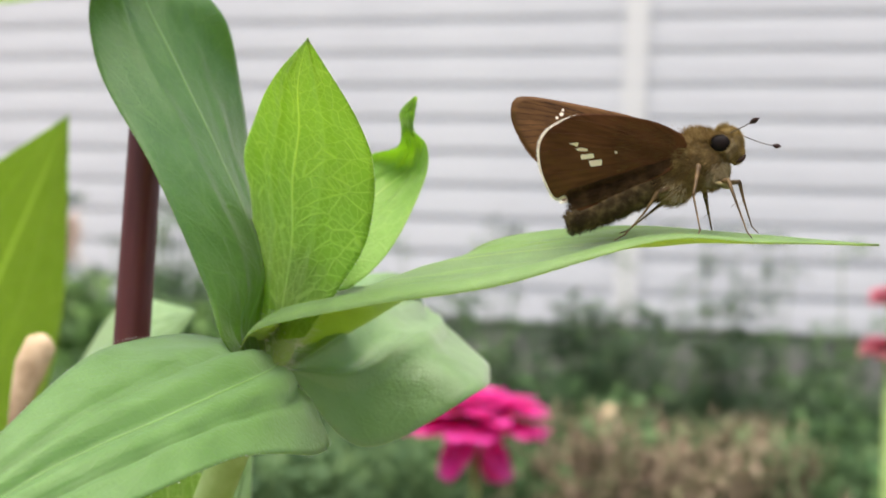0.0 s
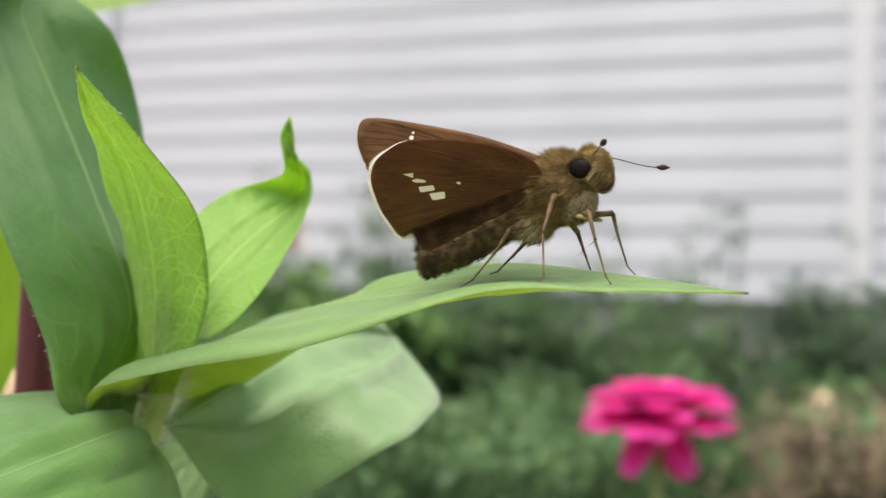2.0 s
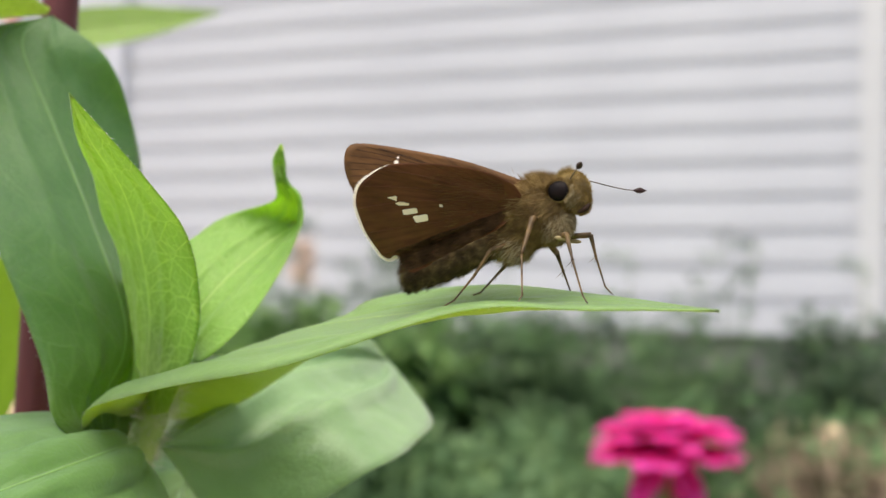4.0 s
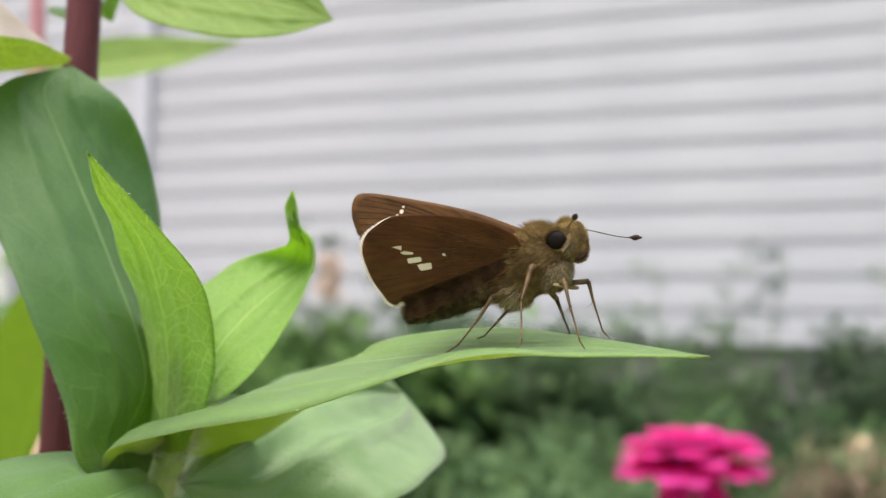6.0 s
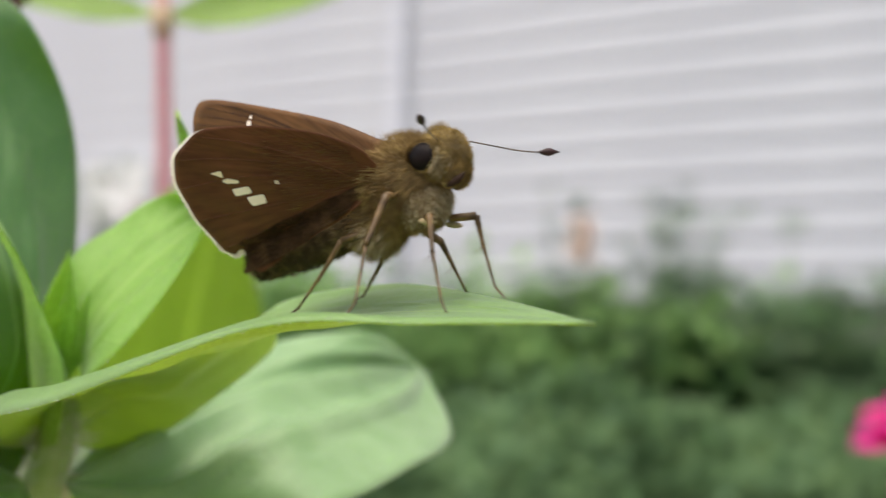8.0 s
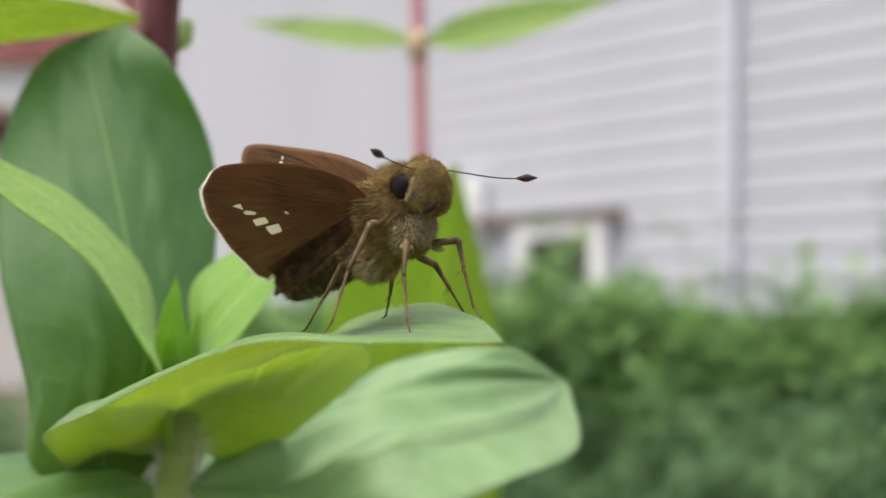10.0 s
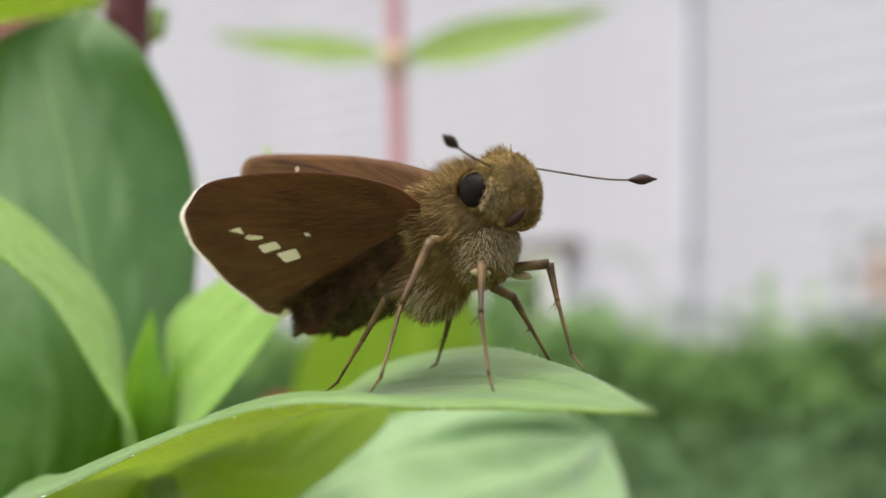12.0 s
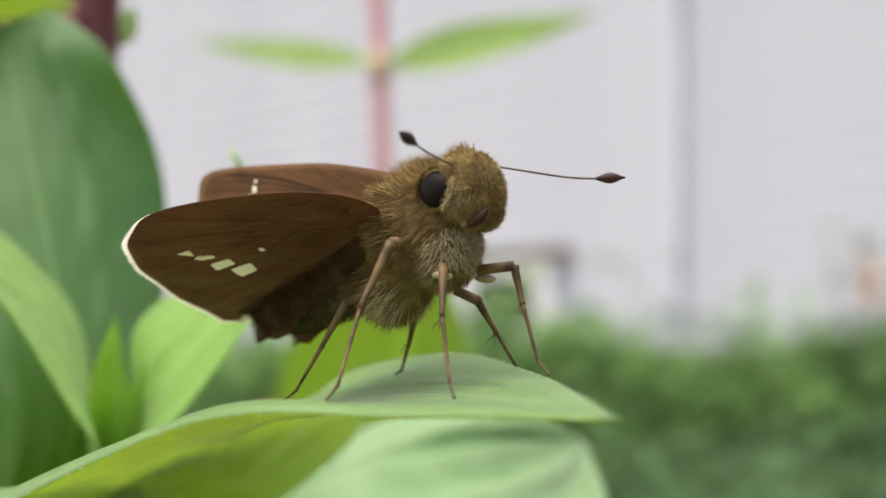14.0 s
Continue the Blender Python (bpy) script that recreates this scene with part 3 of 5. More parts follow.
plant_tube("stem", STEM, [(-46.6, 12.0, -16.0), (-47.6, 12.2, -20.5), (-49.6, 12.6, -24.0), (-56, 16, -37), (-72, 24, -75), (-88, 28, -502)], [1.5, 1.6, 1.8, 2.1, 2.6, 3.4], label="hairy pale green stem")


def simple_leaf(base, tip, width, up, sag=0.0, lean=0.0, cup=0.15):
    """Midrib and margins of a plain pointed leaf from base to tip, blade facing up; millimetres."""
    base, tip, up = Vector(base), Vector(tip), Vector(up).normalized()
    d = tip - base
    side = d.cross(up).normalized()
    up = side.cross(d).normalized()
    rib, low, high = [], [], []
    for i, w in enumerate((0.12, 0.85, 1.0, 0.8, 0.42, 0.0)):
        s = i / 5
        m = base + d * s + up * sag * 4 * s * (1 - s) + side * lean * s * s
        rib.append(m)
        low.append(m - side * width / 2 * w + up * cup * width * w)
        high.append(m + side * width / 2 * w + up * cup * width * w)
    return rib, low, high


plant_leaf(YOUNG, simple_leaf((-61, 21, -68), (-68, 26, -28), 17, (0.3, -1, 0.1), 1.0, cup=0.1), label="bright lower leaf below the joint", seed=21)
plant_leaf(PALE, simple_leaf((-64, 22, -66), (-62, 38, -29), 10, (0.3, -0.9, 0.4), 1.0, cup=0.05), label="pale lower leaf below the joint", seed=22)

# small bud and its bracts between the young leaves
for base, tip, w in (((-45.6, 10.6, -15.0), (-40.9, 7.8, -4.4), 3.6), ((-45.4, 10.4, -15.0), (-39.6, 6.6, -8.0), 2.2), ((-45.8, 11.4, -15.0), (-42.0, 10.8, -7.6), 2.2)):
    ob = part("bract", leaf_mesh(*simple_leaf(base, tip, w, (0.5, -0.8, 0.3)), rows=14, cols=6), YOUNG, None, "tiny pointed bract of the bud")
    ob.parent = plant
    ob.matrix_parent_inverse = Matrix.Translation(-plant.location)

# bristles round the node
rng = random.Random(21)
bm = bmesh.new()
for k in range(700):
    s = rng.random()
    c = Vector((-46.8, 12.0, -17.5)).lerp(Vector((-49.8, 12.7, -25.0)), s)
    a = rng.uniform(0, 6.283)
    o = Vector((math.cos(a), math.sin(a), rng.uniform(-0.3, 0.35)))
    p = c + o * 1.5
    q = c + o * (2.2 + rng.random() * 2.4)
    w = o.cross(Vector((rng.uniform(-1, 1), rng.uniform(-1, 1), rng.uniform(-1, 1)))).normalized() * 0.05
    bm.faces.new([bm.verts.new(mm(*v)) for v in (p - w, p + w, q)])
ob = part("bristle", bm, HAIR, None, "fine white stem hairs")
ob.parent = plant
ob.matrix_parent_inverse = Matrix.Translation(-plant.location)
ob["kind"] = "stuff"

red_plant = tagged(new("flower_stalk"), "dark red-brown upright flower stalk beside the zinnia shoot", "plant")
red_plant.location = mm(-69, 19, -500)
plant_tube("stem", RED_STEM, [(-69, 19.5, -502), (-70, 20, -120), (-70.5, 21, 0), (-71, 22.5, 60), (-72, 25, 130)], [3.0, 2.6, 2.1, 2.0, 1.8], red_plant)
blush_rib, blush_near, blush_far = simple_leaf((-70.5, 19, 23.4), (-84, -22, 15.5), 17, (0.16, -0.1, 1.0), -1.0, cup=0.36)
blush_far = [p + Vector((0, 0, 5.0 * math.sin(math.pi * min(0.5 + 0.1 * n, 1.0)))) if 0 < n < 5 else p for n, p in enumerate(blush_far)]
blush_near = [p - Vector((0, 0, 1.5)) if 0 < n < 5 else p for n, p in enumerate(blush_near)]
plant_leaf(BLUSH, (blush_rib, blush_near, blush_far), under=YOUNG, label="yellow-green leaf flushed with pink", owner=red_plant, seed=11)
rib, low, high = simple_leaf((-70, 25, 35), (-46, 37.5, 30.5), 15, (0.1, -0.9, 0.5), 1.0, cup=0.1)
low, high = ([m.lerp(e, k) for m, e, k in zip(rib, side, (1, 1, 1.05, 1.25, 1.7, 1))] for side in (low, high))
plant_leaf(SIDE_LEAF, (rib, low, high), owner=red_plant, seed=12)
plant_leaf(MATURE, simple_leaf((-72, 22, 29), (-82, 40, 34), 9, (0, -0.6, 1), 1.5), owner=red_plant, seed=13)

plant_tube("bud", STEM, [(-72.0, 24.5, 21.5), (-72.6, 25.4, 22.6), (-73.2, 26.2, 24.4), (-73.3, 26.4, 25.2)], [0.5, 1.1, 0.9, 0.3], red_plant, "small green side bud")

side_plant = tagged(new("zinnia_plant"), "neighbouring zinnia with broad pale green leaves", "plant")
side_plant.location = mm(-128, 92, -500)
plant_tube("stem", STEM, [(-128, 92, -502), (-126, 92, -150), (-124, 90, -45)], [3.2, 2.8, 2.2], side_plant)
plant_leaf(PALE, simple_leaf((-124, 90, -40), (-86, 68, -16), 34, (0.2, -1, 0.7), 4.0, cup=-0.1), owner=side_plant, seed=15)
plant_leaf(PALE, simple_leaf((-120, 88, -62), (-79, 70, -29), 26, (0.4, -0.9, 0.4), 2.0, cup=0.0), owner=side_plant, seed=17)
bud_stalk = tagged(new("dried_bud"), "tan dried flower bud on a thin stalk", "dried flower")
bud_stalk.location = mm(-114, 60, -500)
plant_tube("stalk", DRY, [(-114, 60, -502), (-113.5, 62, -120), (-113, 63, -36)], [1.2, 1.1, 0.9], bud_stalk)
plant_tube("bud", TAN, [(-113, 63, -37), (-112.3, 63.5, -31), (-111.2, 64, -25.5), (-110, 64.5, -22), (-109.4, 64.6, -21)], [0.9, 1.7, 2.6, 2.4, 0.9], bud_stalk)

pink_plant = tagged(new("zinnia_plant"), "zinnia with a slender pink stem and paired narrow green leaves", "plant")
pink_plant.location = mm(-216, 190, -500)
plant_tube("stem", PINK_STEM, [(-216, 192, -502), (-222, 190, -150), (-225.5, 182, 0), (-226, 177, 90), (-228, 172, 220)], [2.6, 2.4, 2.1, 1.9, 1.6], pink_plant)
plant_tube("node", TAN, [(-225.7, 178.6, 60), (-225.8, 178.2, 64), (-225.9, 177.9, 68)], [2.2, 2.9, 2.2], pink_plant, "pale swollen stem joint")
plant_leaf(SIDE_LEAF, simple_leaf((-225, 179, 65), (-180, 205, 74), 14, (0.3, -0.9, 0.5), -1.5, cup=0.1), owner=pink_plant, seed=8)
plant_leaf(SIDE_LEAF, simple_leaf((-227, 178, 65), (-268, 152, 73), 11, (0.3, -0.7, 0.7), -1.0, cup=0.1), owner=pink_plant, seed=9)
rib, low, high = simple_leaf((-210, 162, -68), (-146.4, 126, 23.7), 40, (0.8, -0.55, 0.3), 1.0, cup=0.08)
low = [m.lerp(e, k) for m, e, k in zip(rib, low, (1, 1, 1.1, 1.4, 2.1, 1))]
plant_leaf(SIDE_LEAF, (rib, low, high), owner=pink_plant, seed=10, label="yellow-green upright leaf")
plant_tube("side_shoot", STEM, [(-221, 190, -200), (-216, 178, -120), (-210, 162, -66)], [1.8, 1.7, 1.5], pink_plant)


# ---- butterfly ----
butterfly = tagged(new("butterfly"), "brown skipper butterfly with cream wing spots standing on a leaf", "butterfly")
butterfly.location = mm(-4, 0, -8.9)
cam.data.dof.focus_object = butterfly


def bug_part(name, bm, material, label="", parent=None):
    ob = part(name, bm, material, None, label)
    ob.parent = parent or butterfly
    if parent is None:
        ob.matrix_parent_inverse = Matrix.Translation(-butterfly.location)
    return ob


def flat(ob):
    ob.data.polygons.foreach_set("use_smooth", [False] * len(ob.data.polygons))


def blob(bm, centre, radii, axis=(1, 0, 0), u=20, v=14):
    """An ellipsoid, first radius along the axis; millimetres."""
    d = Vector(axis).normalized()
    s = d.cross(Vector((0, 0, 1))).normalized()
    up = s.cross(d)
    rows = []
    for i in range(v + 1):
        th = math.pi * i / v
        rows.append([bm.verts.new(mm(*(Vector(centre) + d * radii[0] * math.cos(th) + (s * radii[1] * math.cos(a) + up * radii[2] * math.sin(a)) * math.sin(th)))) for a in (2 * math.pi * k / u for k in range(u))])
    for a, b in zip(rows, rows[1:]):
        for k in range(u):
            bm.faces.new((a[k], b[k], b[(k + 1) % u], a[(k + 1) % u]))
    bmesh.ops.remove_doubles(bm, verts=bm.verts, dist=1e-7)


def strands(bm, rng, place, count, length, width, sweep, spread=0.5):
    """Short tapering hairs; place(rng) gives a root and its outward normal in millimetres."""
    for _ in range(count):
        root, out = place(rng)
        d = (out * rng.uniform(0.3, 0.9) + Vector(sweep) * rng.uniform(0.5, 1.1) + Vector((rng.uniform(-1, 1), rng.uniform(-1, 1), rng.uniform(-1, 1))) * spread).normalized()
        ln = length * rng.uniform(0.5, 1.25)
        w = d.cross(Vector((rng.uniform(-1, 1), rng.uniform(-1, 1), rng.uniform(-1, 1)))).normalized() * width * 0.5
        mid = root + d * ln * 0.55 + out * ln * 0.08
        bm.faces.new([bm.verts.new(mm(*v)) for v in (root - w, root + w, mid + w * 0.7, mid - w * 0.7)])
        bm.faces.new([bm.verts.new(mm(*v)) for v in (mid - w * 0.7, mid + w * 0.7, root + d * ln)])


def on_blob(centre, radii, axis):
    d = Vector(axis).normalized()
    s = d.cross(Vector((0, 0, 1))).normalized()
    up = s.cross(d)

    def place(rng):
        v = Vector((rng.gauss(0, 1), rng.gauss(0, 1), rng.gauss(0, 1))).normalized()
        return Vector(centre) + d * radii[0] * v.x + s * radii[1] * v.y + up * radii[2] * v.z, (d * v.x / radii[0] + s * v.y / radii[1] + up * v.z / radii[2]).normalized()
    return place


def on_patch(body, centre, reach):
    """Roots on the part of a body that lies within reach of a spot."""
    whole = on_blob(*body)

    def place(rng):
        while True:
            root, out = whole(rng)
            if (root - Vector(centre)).length < reach * math.sqrt(rng.random()):
                return root, out
    return place


THORAX = ((-2.4, 1.75, -1.55), (3.1, 1.9, 2.65), (1, 0, 0.42))
THROAT = ((-0.75, 1.75, -2.5), (1.35, 1.4, 1.7), (1, 0, -0.3))
BREAST = ((-4.2, 1.75, -3.7), (2.0, 1.4, 1.75), (1, 0, 0.55))
HEAD = ((0.55, 1.75, 0.05), (1.4, 1.6, 1.65), (1, 0, -0.1))
rng = random.Random(31)
bm = bmesh.new()
blob(bm, *THORAX)
blob(bm, *THROAT)
blob(bm, *BREAST)
thorax = bug_part("thorax", bm, FUR, "olive-brown furry thorax")
bm = bmesh.new()
strands(bm, rng, on_blob(*THORAX), 14000, 0.55, 0.024, (-1.3, 0, -0.7), 0.35)
strands(bm, rng, on_blob(*THROAT), 4000, 0.45, 0.026, (-0.9, 0, -0.9), 0.35)
strands(bm, rng, on_blob(*BREAST), 4500, 0.75, 0.024, (-1.2, 0, -0.7), 0.35)
strands(bm, rng, on_patch(THORAX, (-1.7, 1.4, 1.1), 2.0), 2400, 0.85, 0.024, (-1.0, 0, 0.75), 0.4)
strands(bm, rng, on_patch(THORAX, (-3.6, 1.0, 0.6), 1.4), 14, 1.5, 0.022, (-0.6, 0, 1.3), 0.5)
bug_part("fur", bm, HAIRS, "long olive-brown hairs", thorax)
bm = bmesh.new()
strands(bm, rng, on_patch(THROAT, (0.4, 1.75, -2.2), 1.4), 1800, 0.42, 0.026, (0.1, 0, -1.0), 0.3)
bug_part("throat_fur", bm, PALE_HAIRS, "straw-coloured hairs hanging from the throat", thorax)
bm = bmesh.new()
blob(bm, *HEAD)
head = bug_part("head", bm, FUR, "olive-brown furry head")
bm = bmesh.new()


def on_face(rng):
    """Roots all over the head but for the two eyes."""
    whole = on_blob(*HEAD)
    while True:
        root, out = whole(rng)
        if abs(root.y - 1.75) < 0.8 or (root.x / 0.96) ** 2 + (root.z / 0.82) ** 2 > 1:
            return root, out


strands(bm, rng, on_face, 9000, 0.26, 0.026, (-0.7, 0, -0.3), 0.4)
strands(bm, rng, on_patch(HEAD, (-0.3, 1.75, 1.65), 1.0), 700, 0.55, 0.026, (-0.5, 0, 0.9), 0.4)
bug_part("fur", bm, FACE_HAIRS, "short golden-olive hairs", head)
for y, o in ((0.75, -1), (2.75, 1)):
    bm = bmesh.new()
    strands(bm, rng, on_patch(HEAD, (1.2, y, -0.75), 0.95), 900, 0.22, 0.03, (-0.2, 0, -0.6), 0.3)
    bug_part("cheek", bm, PALE_HAIRS, "pale cream cheek scales", head)
    bm = bmesh.new()
    strands(bm, rng, on_patch(THROAT, (-0.7, y + 0.4 * o, -3.0), 1.4), 1000, 0.4, 0.03, (-0.7, 0, -1.0), 0.3)
    strands(bm, rng, on_patch(BREAST, (-4.0, y + 0.4 * o, -4.9), 1.5), 600, 0.7, 0.026, (-0.9, 0, -0.8), 0.35)
    bug_part("breast_fur", bm, PALE_HAIRS, "pale cream breast hairs", thorax)
for y, o in ((0.36, -1), (3.14, 1)):
    bm = bmesh.new()
    blob(bm, (0.0, y, -0.02), (0.94, 0.46, 0.8), u=32, v=24)
    bug_part("eye", bm, EYE, "large round glossy black eye")

    def round_eye(rng, y=y, o=o):
        a = rng.uniform(0, 6.283)
        if math.cos(a - 0.9) > 0.75:
            a += 2.2
        k = rng.uniform(0.99, 1.1)
        return Vector((0.95 * k * math.cos(a), y + o * 0.1 - o * 0.5 * (k - 1), 0.81 * k * math.sin(a))), Vector((math.cos(a), o * 0.5, math.sin(a)))
    bm = bmesh.new()
    strands(bm, rng, round_eye, 420, 0.17, 0.026, (-0.4, 0, -0.2), 0.35)
    bug_part("eye_rim", bm, FACE_HAIRS, "short golden scales round the eye")

    # brow hairs that hang over the back of the eye
    def brow(rng, y=y, o=o):
        a = rng.uniform(1.2, 3.6)
        return Vector((1.0 * math.cos(a), y + o * 0.1, 0.88 * math.sin(a))), Vector((0.5, o, -0.1))
    bm = bmesh.new()
    strands(bm, rng, brow, 500, 0.42, 0.024, (-0.5, 0, 0.35), 0.4)
    bug_part("brow", bm, HAIRS, "olive-brown brow hairs", head)
for y, o in ((1.3, -1), (2.2, 1)):
    bm = bmesh.new()
    tube(bm, [mm(*p) for p in spline([(0.9, y, -1.6), (1.3, y, -1.25), (1.5, y + 0.1 * o, -0.6), (1.5, y + 0.1 * o, 0.1)], 10)], [0.0004 * f for f in (0.8, 1, 1.15, 1.2, 1.2, 1.15, 1.1, 1.0, 0.9, 0.7, 0.3)], 10)
    palp = bug_part("palp", bm, FUR, "blunt furry mouth palp")
    bm = bmesh.new()
    strands(bm, rng, on_blob((1.32, y, -0.7), (0.6, 0.65, 1.0), (1, 0, 0)), 2600, 0.26, 0.028, (0.1, 0, 0.6), 0.3)
    bug_part("fur", bm, FACE_HAIRS, "", palp)

bm = bmesh.new()
tube(bm, [mm(*p) for p in spline([(1.4, 0.85, -1.75), (1.95, 1.1, -1.35), (2.25, 1.35, -0.9)], 8)], [0.00004, 0.00014, 0.00019, 0.00022, 0.00022, 0.0002, 0.00016, 0.0001, 0.00003], 8)
bug_part("mouth_slit", bm, VEIN, "dark slit below the face", head)
for y, o in ((0.2, -1), (3.3, 1)):
    arc = spline([(0.6, y, -0.85), (0.95, y - 0.02 * o, -0.45), (1.1, y - 0.05 * o, 0.0), (1.0, y - 0.12 * o, 0.45)], 24)
    bm = bmesh.new()
    strands(bm, rng, lambda rng: (rng.choice(arc) + Vector((rng.uniform(-0.12, 0.16), 0, rng.uniform(-0.1, 0.1))), Vector((0.3, o, -0.2))), 260, 0.24, 0.03, (0.1, 0, -0.5), 0.35)
    bug_part("eye_crescent", bm, PALE_HAIRS, "pale crescent before the eye", head)

ABDOMEN = [(-4.5, 1.9, -3.2), (-7.5, 2.1, -4.75), (-10.5, 2.3, -6.3), (-13.2, 2.5, -7.25), (-14.5, 2.5, -7.65)]
bm = bmesh.new()
line = spline(ABDOMEN, 32)
radii = []
for i in range(33):
    s = i / 32
    radii.append(0.0013 * (1.0 - 0.24 * s) * (1 + 0.05 * math.sin(i * math.pi / 2)) * (1 if s < 0.9 else max(0.5, 1 - (s - 0.9) * 4)))
tube(bm, [mm(*p) for p in line], radii, 18)
abdomen = bug_part("abdomen", bm, ABDOMEN_HAIRS, "slender ringed brown abdomen")
bm = bmesh.new()


def on_abdomen(rng):
    s = rng.random()
    i = min(31, int(s * 32))
    p = line[i].lerp(line[i + 1], s * 32 - i)
    d = (line[i + 1] - line[i]).normalized()
    a = rng.uniform(0, 6.283)
    o = (d.orthogonal().normalized() * math.cos(a) + d.cross(d.orthogonal().normalized()) * math.sin(a))
    return p + o * radii[i] * 1000, o


strands(bm, rng, on_abdomen, 5200, 0.4, 0.034, (-0.9, 0, -0.3), 0.3)
bug_part("fur", bm, ABDOMEN_HAIRS, "", abdomen)


def wing_mesh(outline, depth, thick=0.07, n=96, rings=9, apex=None):
    """A wing as a thin slab: an outline in the body's length and height, and a rule for its sideways place."""
    bm = bmesh.new()
    uv = bm.loops.layers.uv.new("UVMap")
    ring = [(p.x, p.y) for p in spline([(x, z, 0) for x, z in list(outline) + [outline[0]]], n)[:-1]]
    cx, cz = apex or (sum(p[0] for p in ring) / n, sum(p[1] for p in ring) / n)

    def put(x, z, sgn):
        v = bm.verts.new(mm(x, depth(x, z) + sgn * thick / 2, z))
        where[v] = (math.atan2(z + 1.3, -(x + 2.0)), math.hypot(x + 2.0, z + 1.3) * 0.08)
        return v
    where = {}
    sides = []
    for sgn in (1, -1):
        rows = [[put(cx + (x - cx) * f, cz + (z - cz) * f, sgn) for x, z in ring] for f in ((rings - k) / rings for k in range(rings))]
        top = put(cx, cz, sgn)
        for a, b in zip(rows, rows[1:]):
            for k in range(n):
                vs = (a[k], a[(k + 1) % n], b[(k + 1) % n], b[k])
                bm.faces.new(vs if sgn < 0 else vs[::-1])
        for k in range(n):
            vs = (rows[-1][k], rows[-1][(k + 1) % n], top)
            bm.faces.new(vs if sgn < 0 else vs[::-1])
        sides.append(rows[0])
    for k in range(n):
        bm.faces.new((sides[0][k], sides[0][(k + 1) % n], sides[1][(k + 1) % n], sides[1][k]))
    for f in bm.faces:
        for lp in f.loops:
            lp[uv].uv = where[lp.vert]
    bmesh.ops.recalc_face_normals(bm, faces=bm.faces)
    return bm, ring


HIND = [(-2.9, -0.4), (-3.4, 0.5), (-5.3, 1.3), (-7.7, 1.65), (-9.9, 1.75), (-12.1, 1.6), (-14.1, 0.8), (-15.6, -0.4), (-16.1, -1.9), (-16.0, -3.5), (-15.5, -5.0), (-15.1, -5.4), (-14.3, -5.15), (-13.7, -6.15), (-12.9, -6.5), (-12.1, -6.2), (-10.2, -5.25), (-7.9, -4.25), (-4.4, -2.6)]
FORE = [(-3.6, 1.0), (-8.9, 2.75), (-14.2, 3.85), (-18.6, 4.5), (-20.1, 4.1), (-20.2, 2.4), (-19.0, 0.1), (-17.2, -1.8), (-14, -3.0), (-9, -3.0), (-3.6, -1.6)]
ROOT = (-3.8, 0.4, -1.5)


def hind_depth(x, z):
    fold = max(0.0, (-1.3 + (x + 3.8) * 0.335) - z)
    s = (-3.8 - x) / 12.0
    return 0.155 + 0.311 * x - 0.873 * z - 0.35 * math.sin(math.pi * max(0.0, min(1.0, s))) - 0.85 * fold + 0.85 * min(1.0, fold / 0.4) * min(1.0, max(0.0, s * 2)) + 0.06 * math.sin(z * 3.1 + x)


def fringe(rng, ring, depth, i0, i1, length, parent, material):
    """The fine scales that edge a wing."""
    bm = bmesh.new()
    m = len(ring)
    for i in range(i0, i1):
        for _ in range(22):
            u = rng.random()
            (x0, z0), (x1, z1) = ring[i % m], ring[(i + 1) % m]
            x, z = x0 + (x1 - x0) * u, z0 + (z1 - z0) * u
            tx, tz = x1 - x0, z1 - z0
            ll = math.hypot(tx, tz) or 1
            ox, oz = -tz / ll, tx / ll
            if ox * (x + 9) + oz * (z + 1.5) < 0:
                ox, oz = -ox, -oz
            ln = length * rng.uniform(0.6, 1.2) * min(1.0, (i - i0 + 1) / 16)
            j = rng.uniform(-0.25, 0.25)
            ex, ez = x + (ox + tx / ll * j) * ln, z + (oz + tz / ll * j) * ln
            y = depth(x, z) + rng.uniform(-0.06, 0.06)
            w = 0.035
            bm.faces.new([bm.verts.new(mm(*v)) for v in ((x - tx / ll * w, y, z - tz / ll * w), (x + tx / ll * w, y, z + tz / ll * w), (ex, depth(ex, ez) + rng.uniform(-0.08, 0.08), ez))])
    return bug_part("fringe", bm, material, "pale scale fringe", parent)


def pivot(ob, centre):
    """Moves a part's own origin to a hinge given in millimetres."""
    c = mm(*centre)
    for o in (ob, *ob.children):
        o.data.transform(Matrix.Translation(-c))
        if o is ob:
            o.matrix_parent_inverse = Matrix.Translation(c - butterfly.location)
        else:
            o.matrix_parent_inverse = Matrix()
    return ob


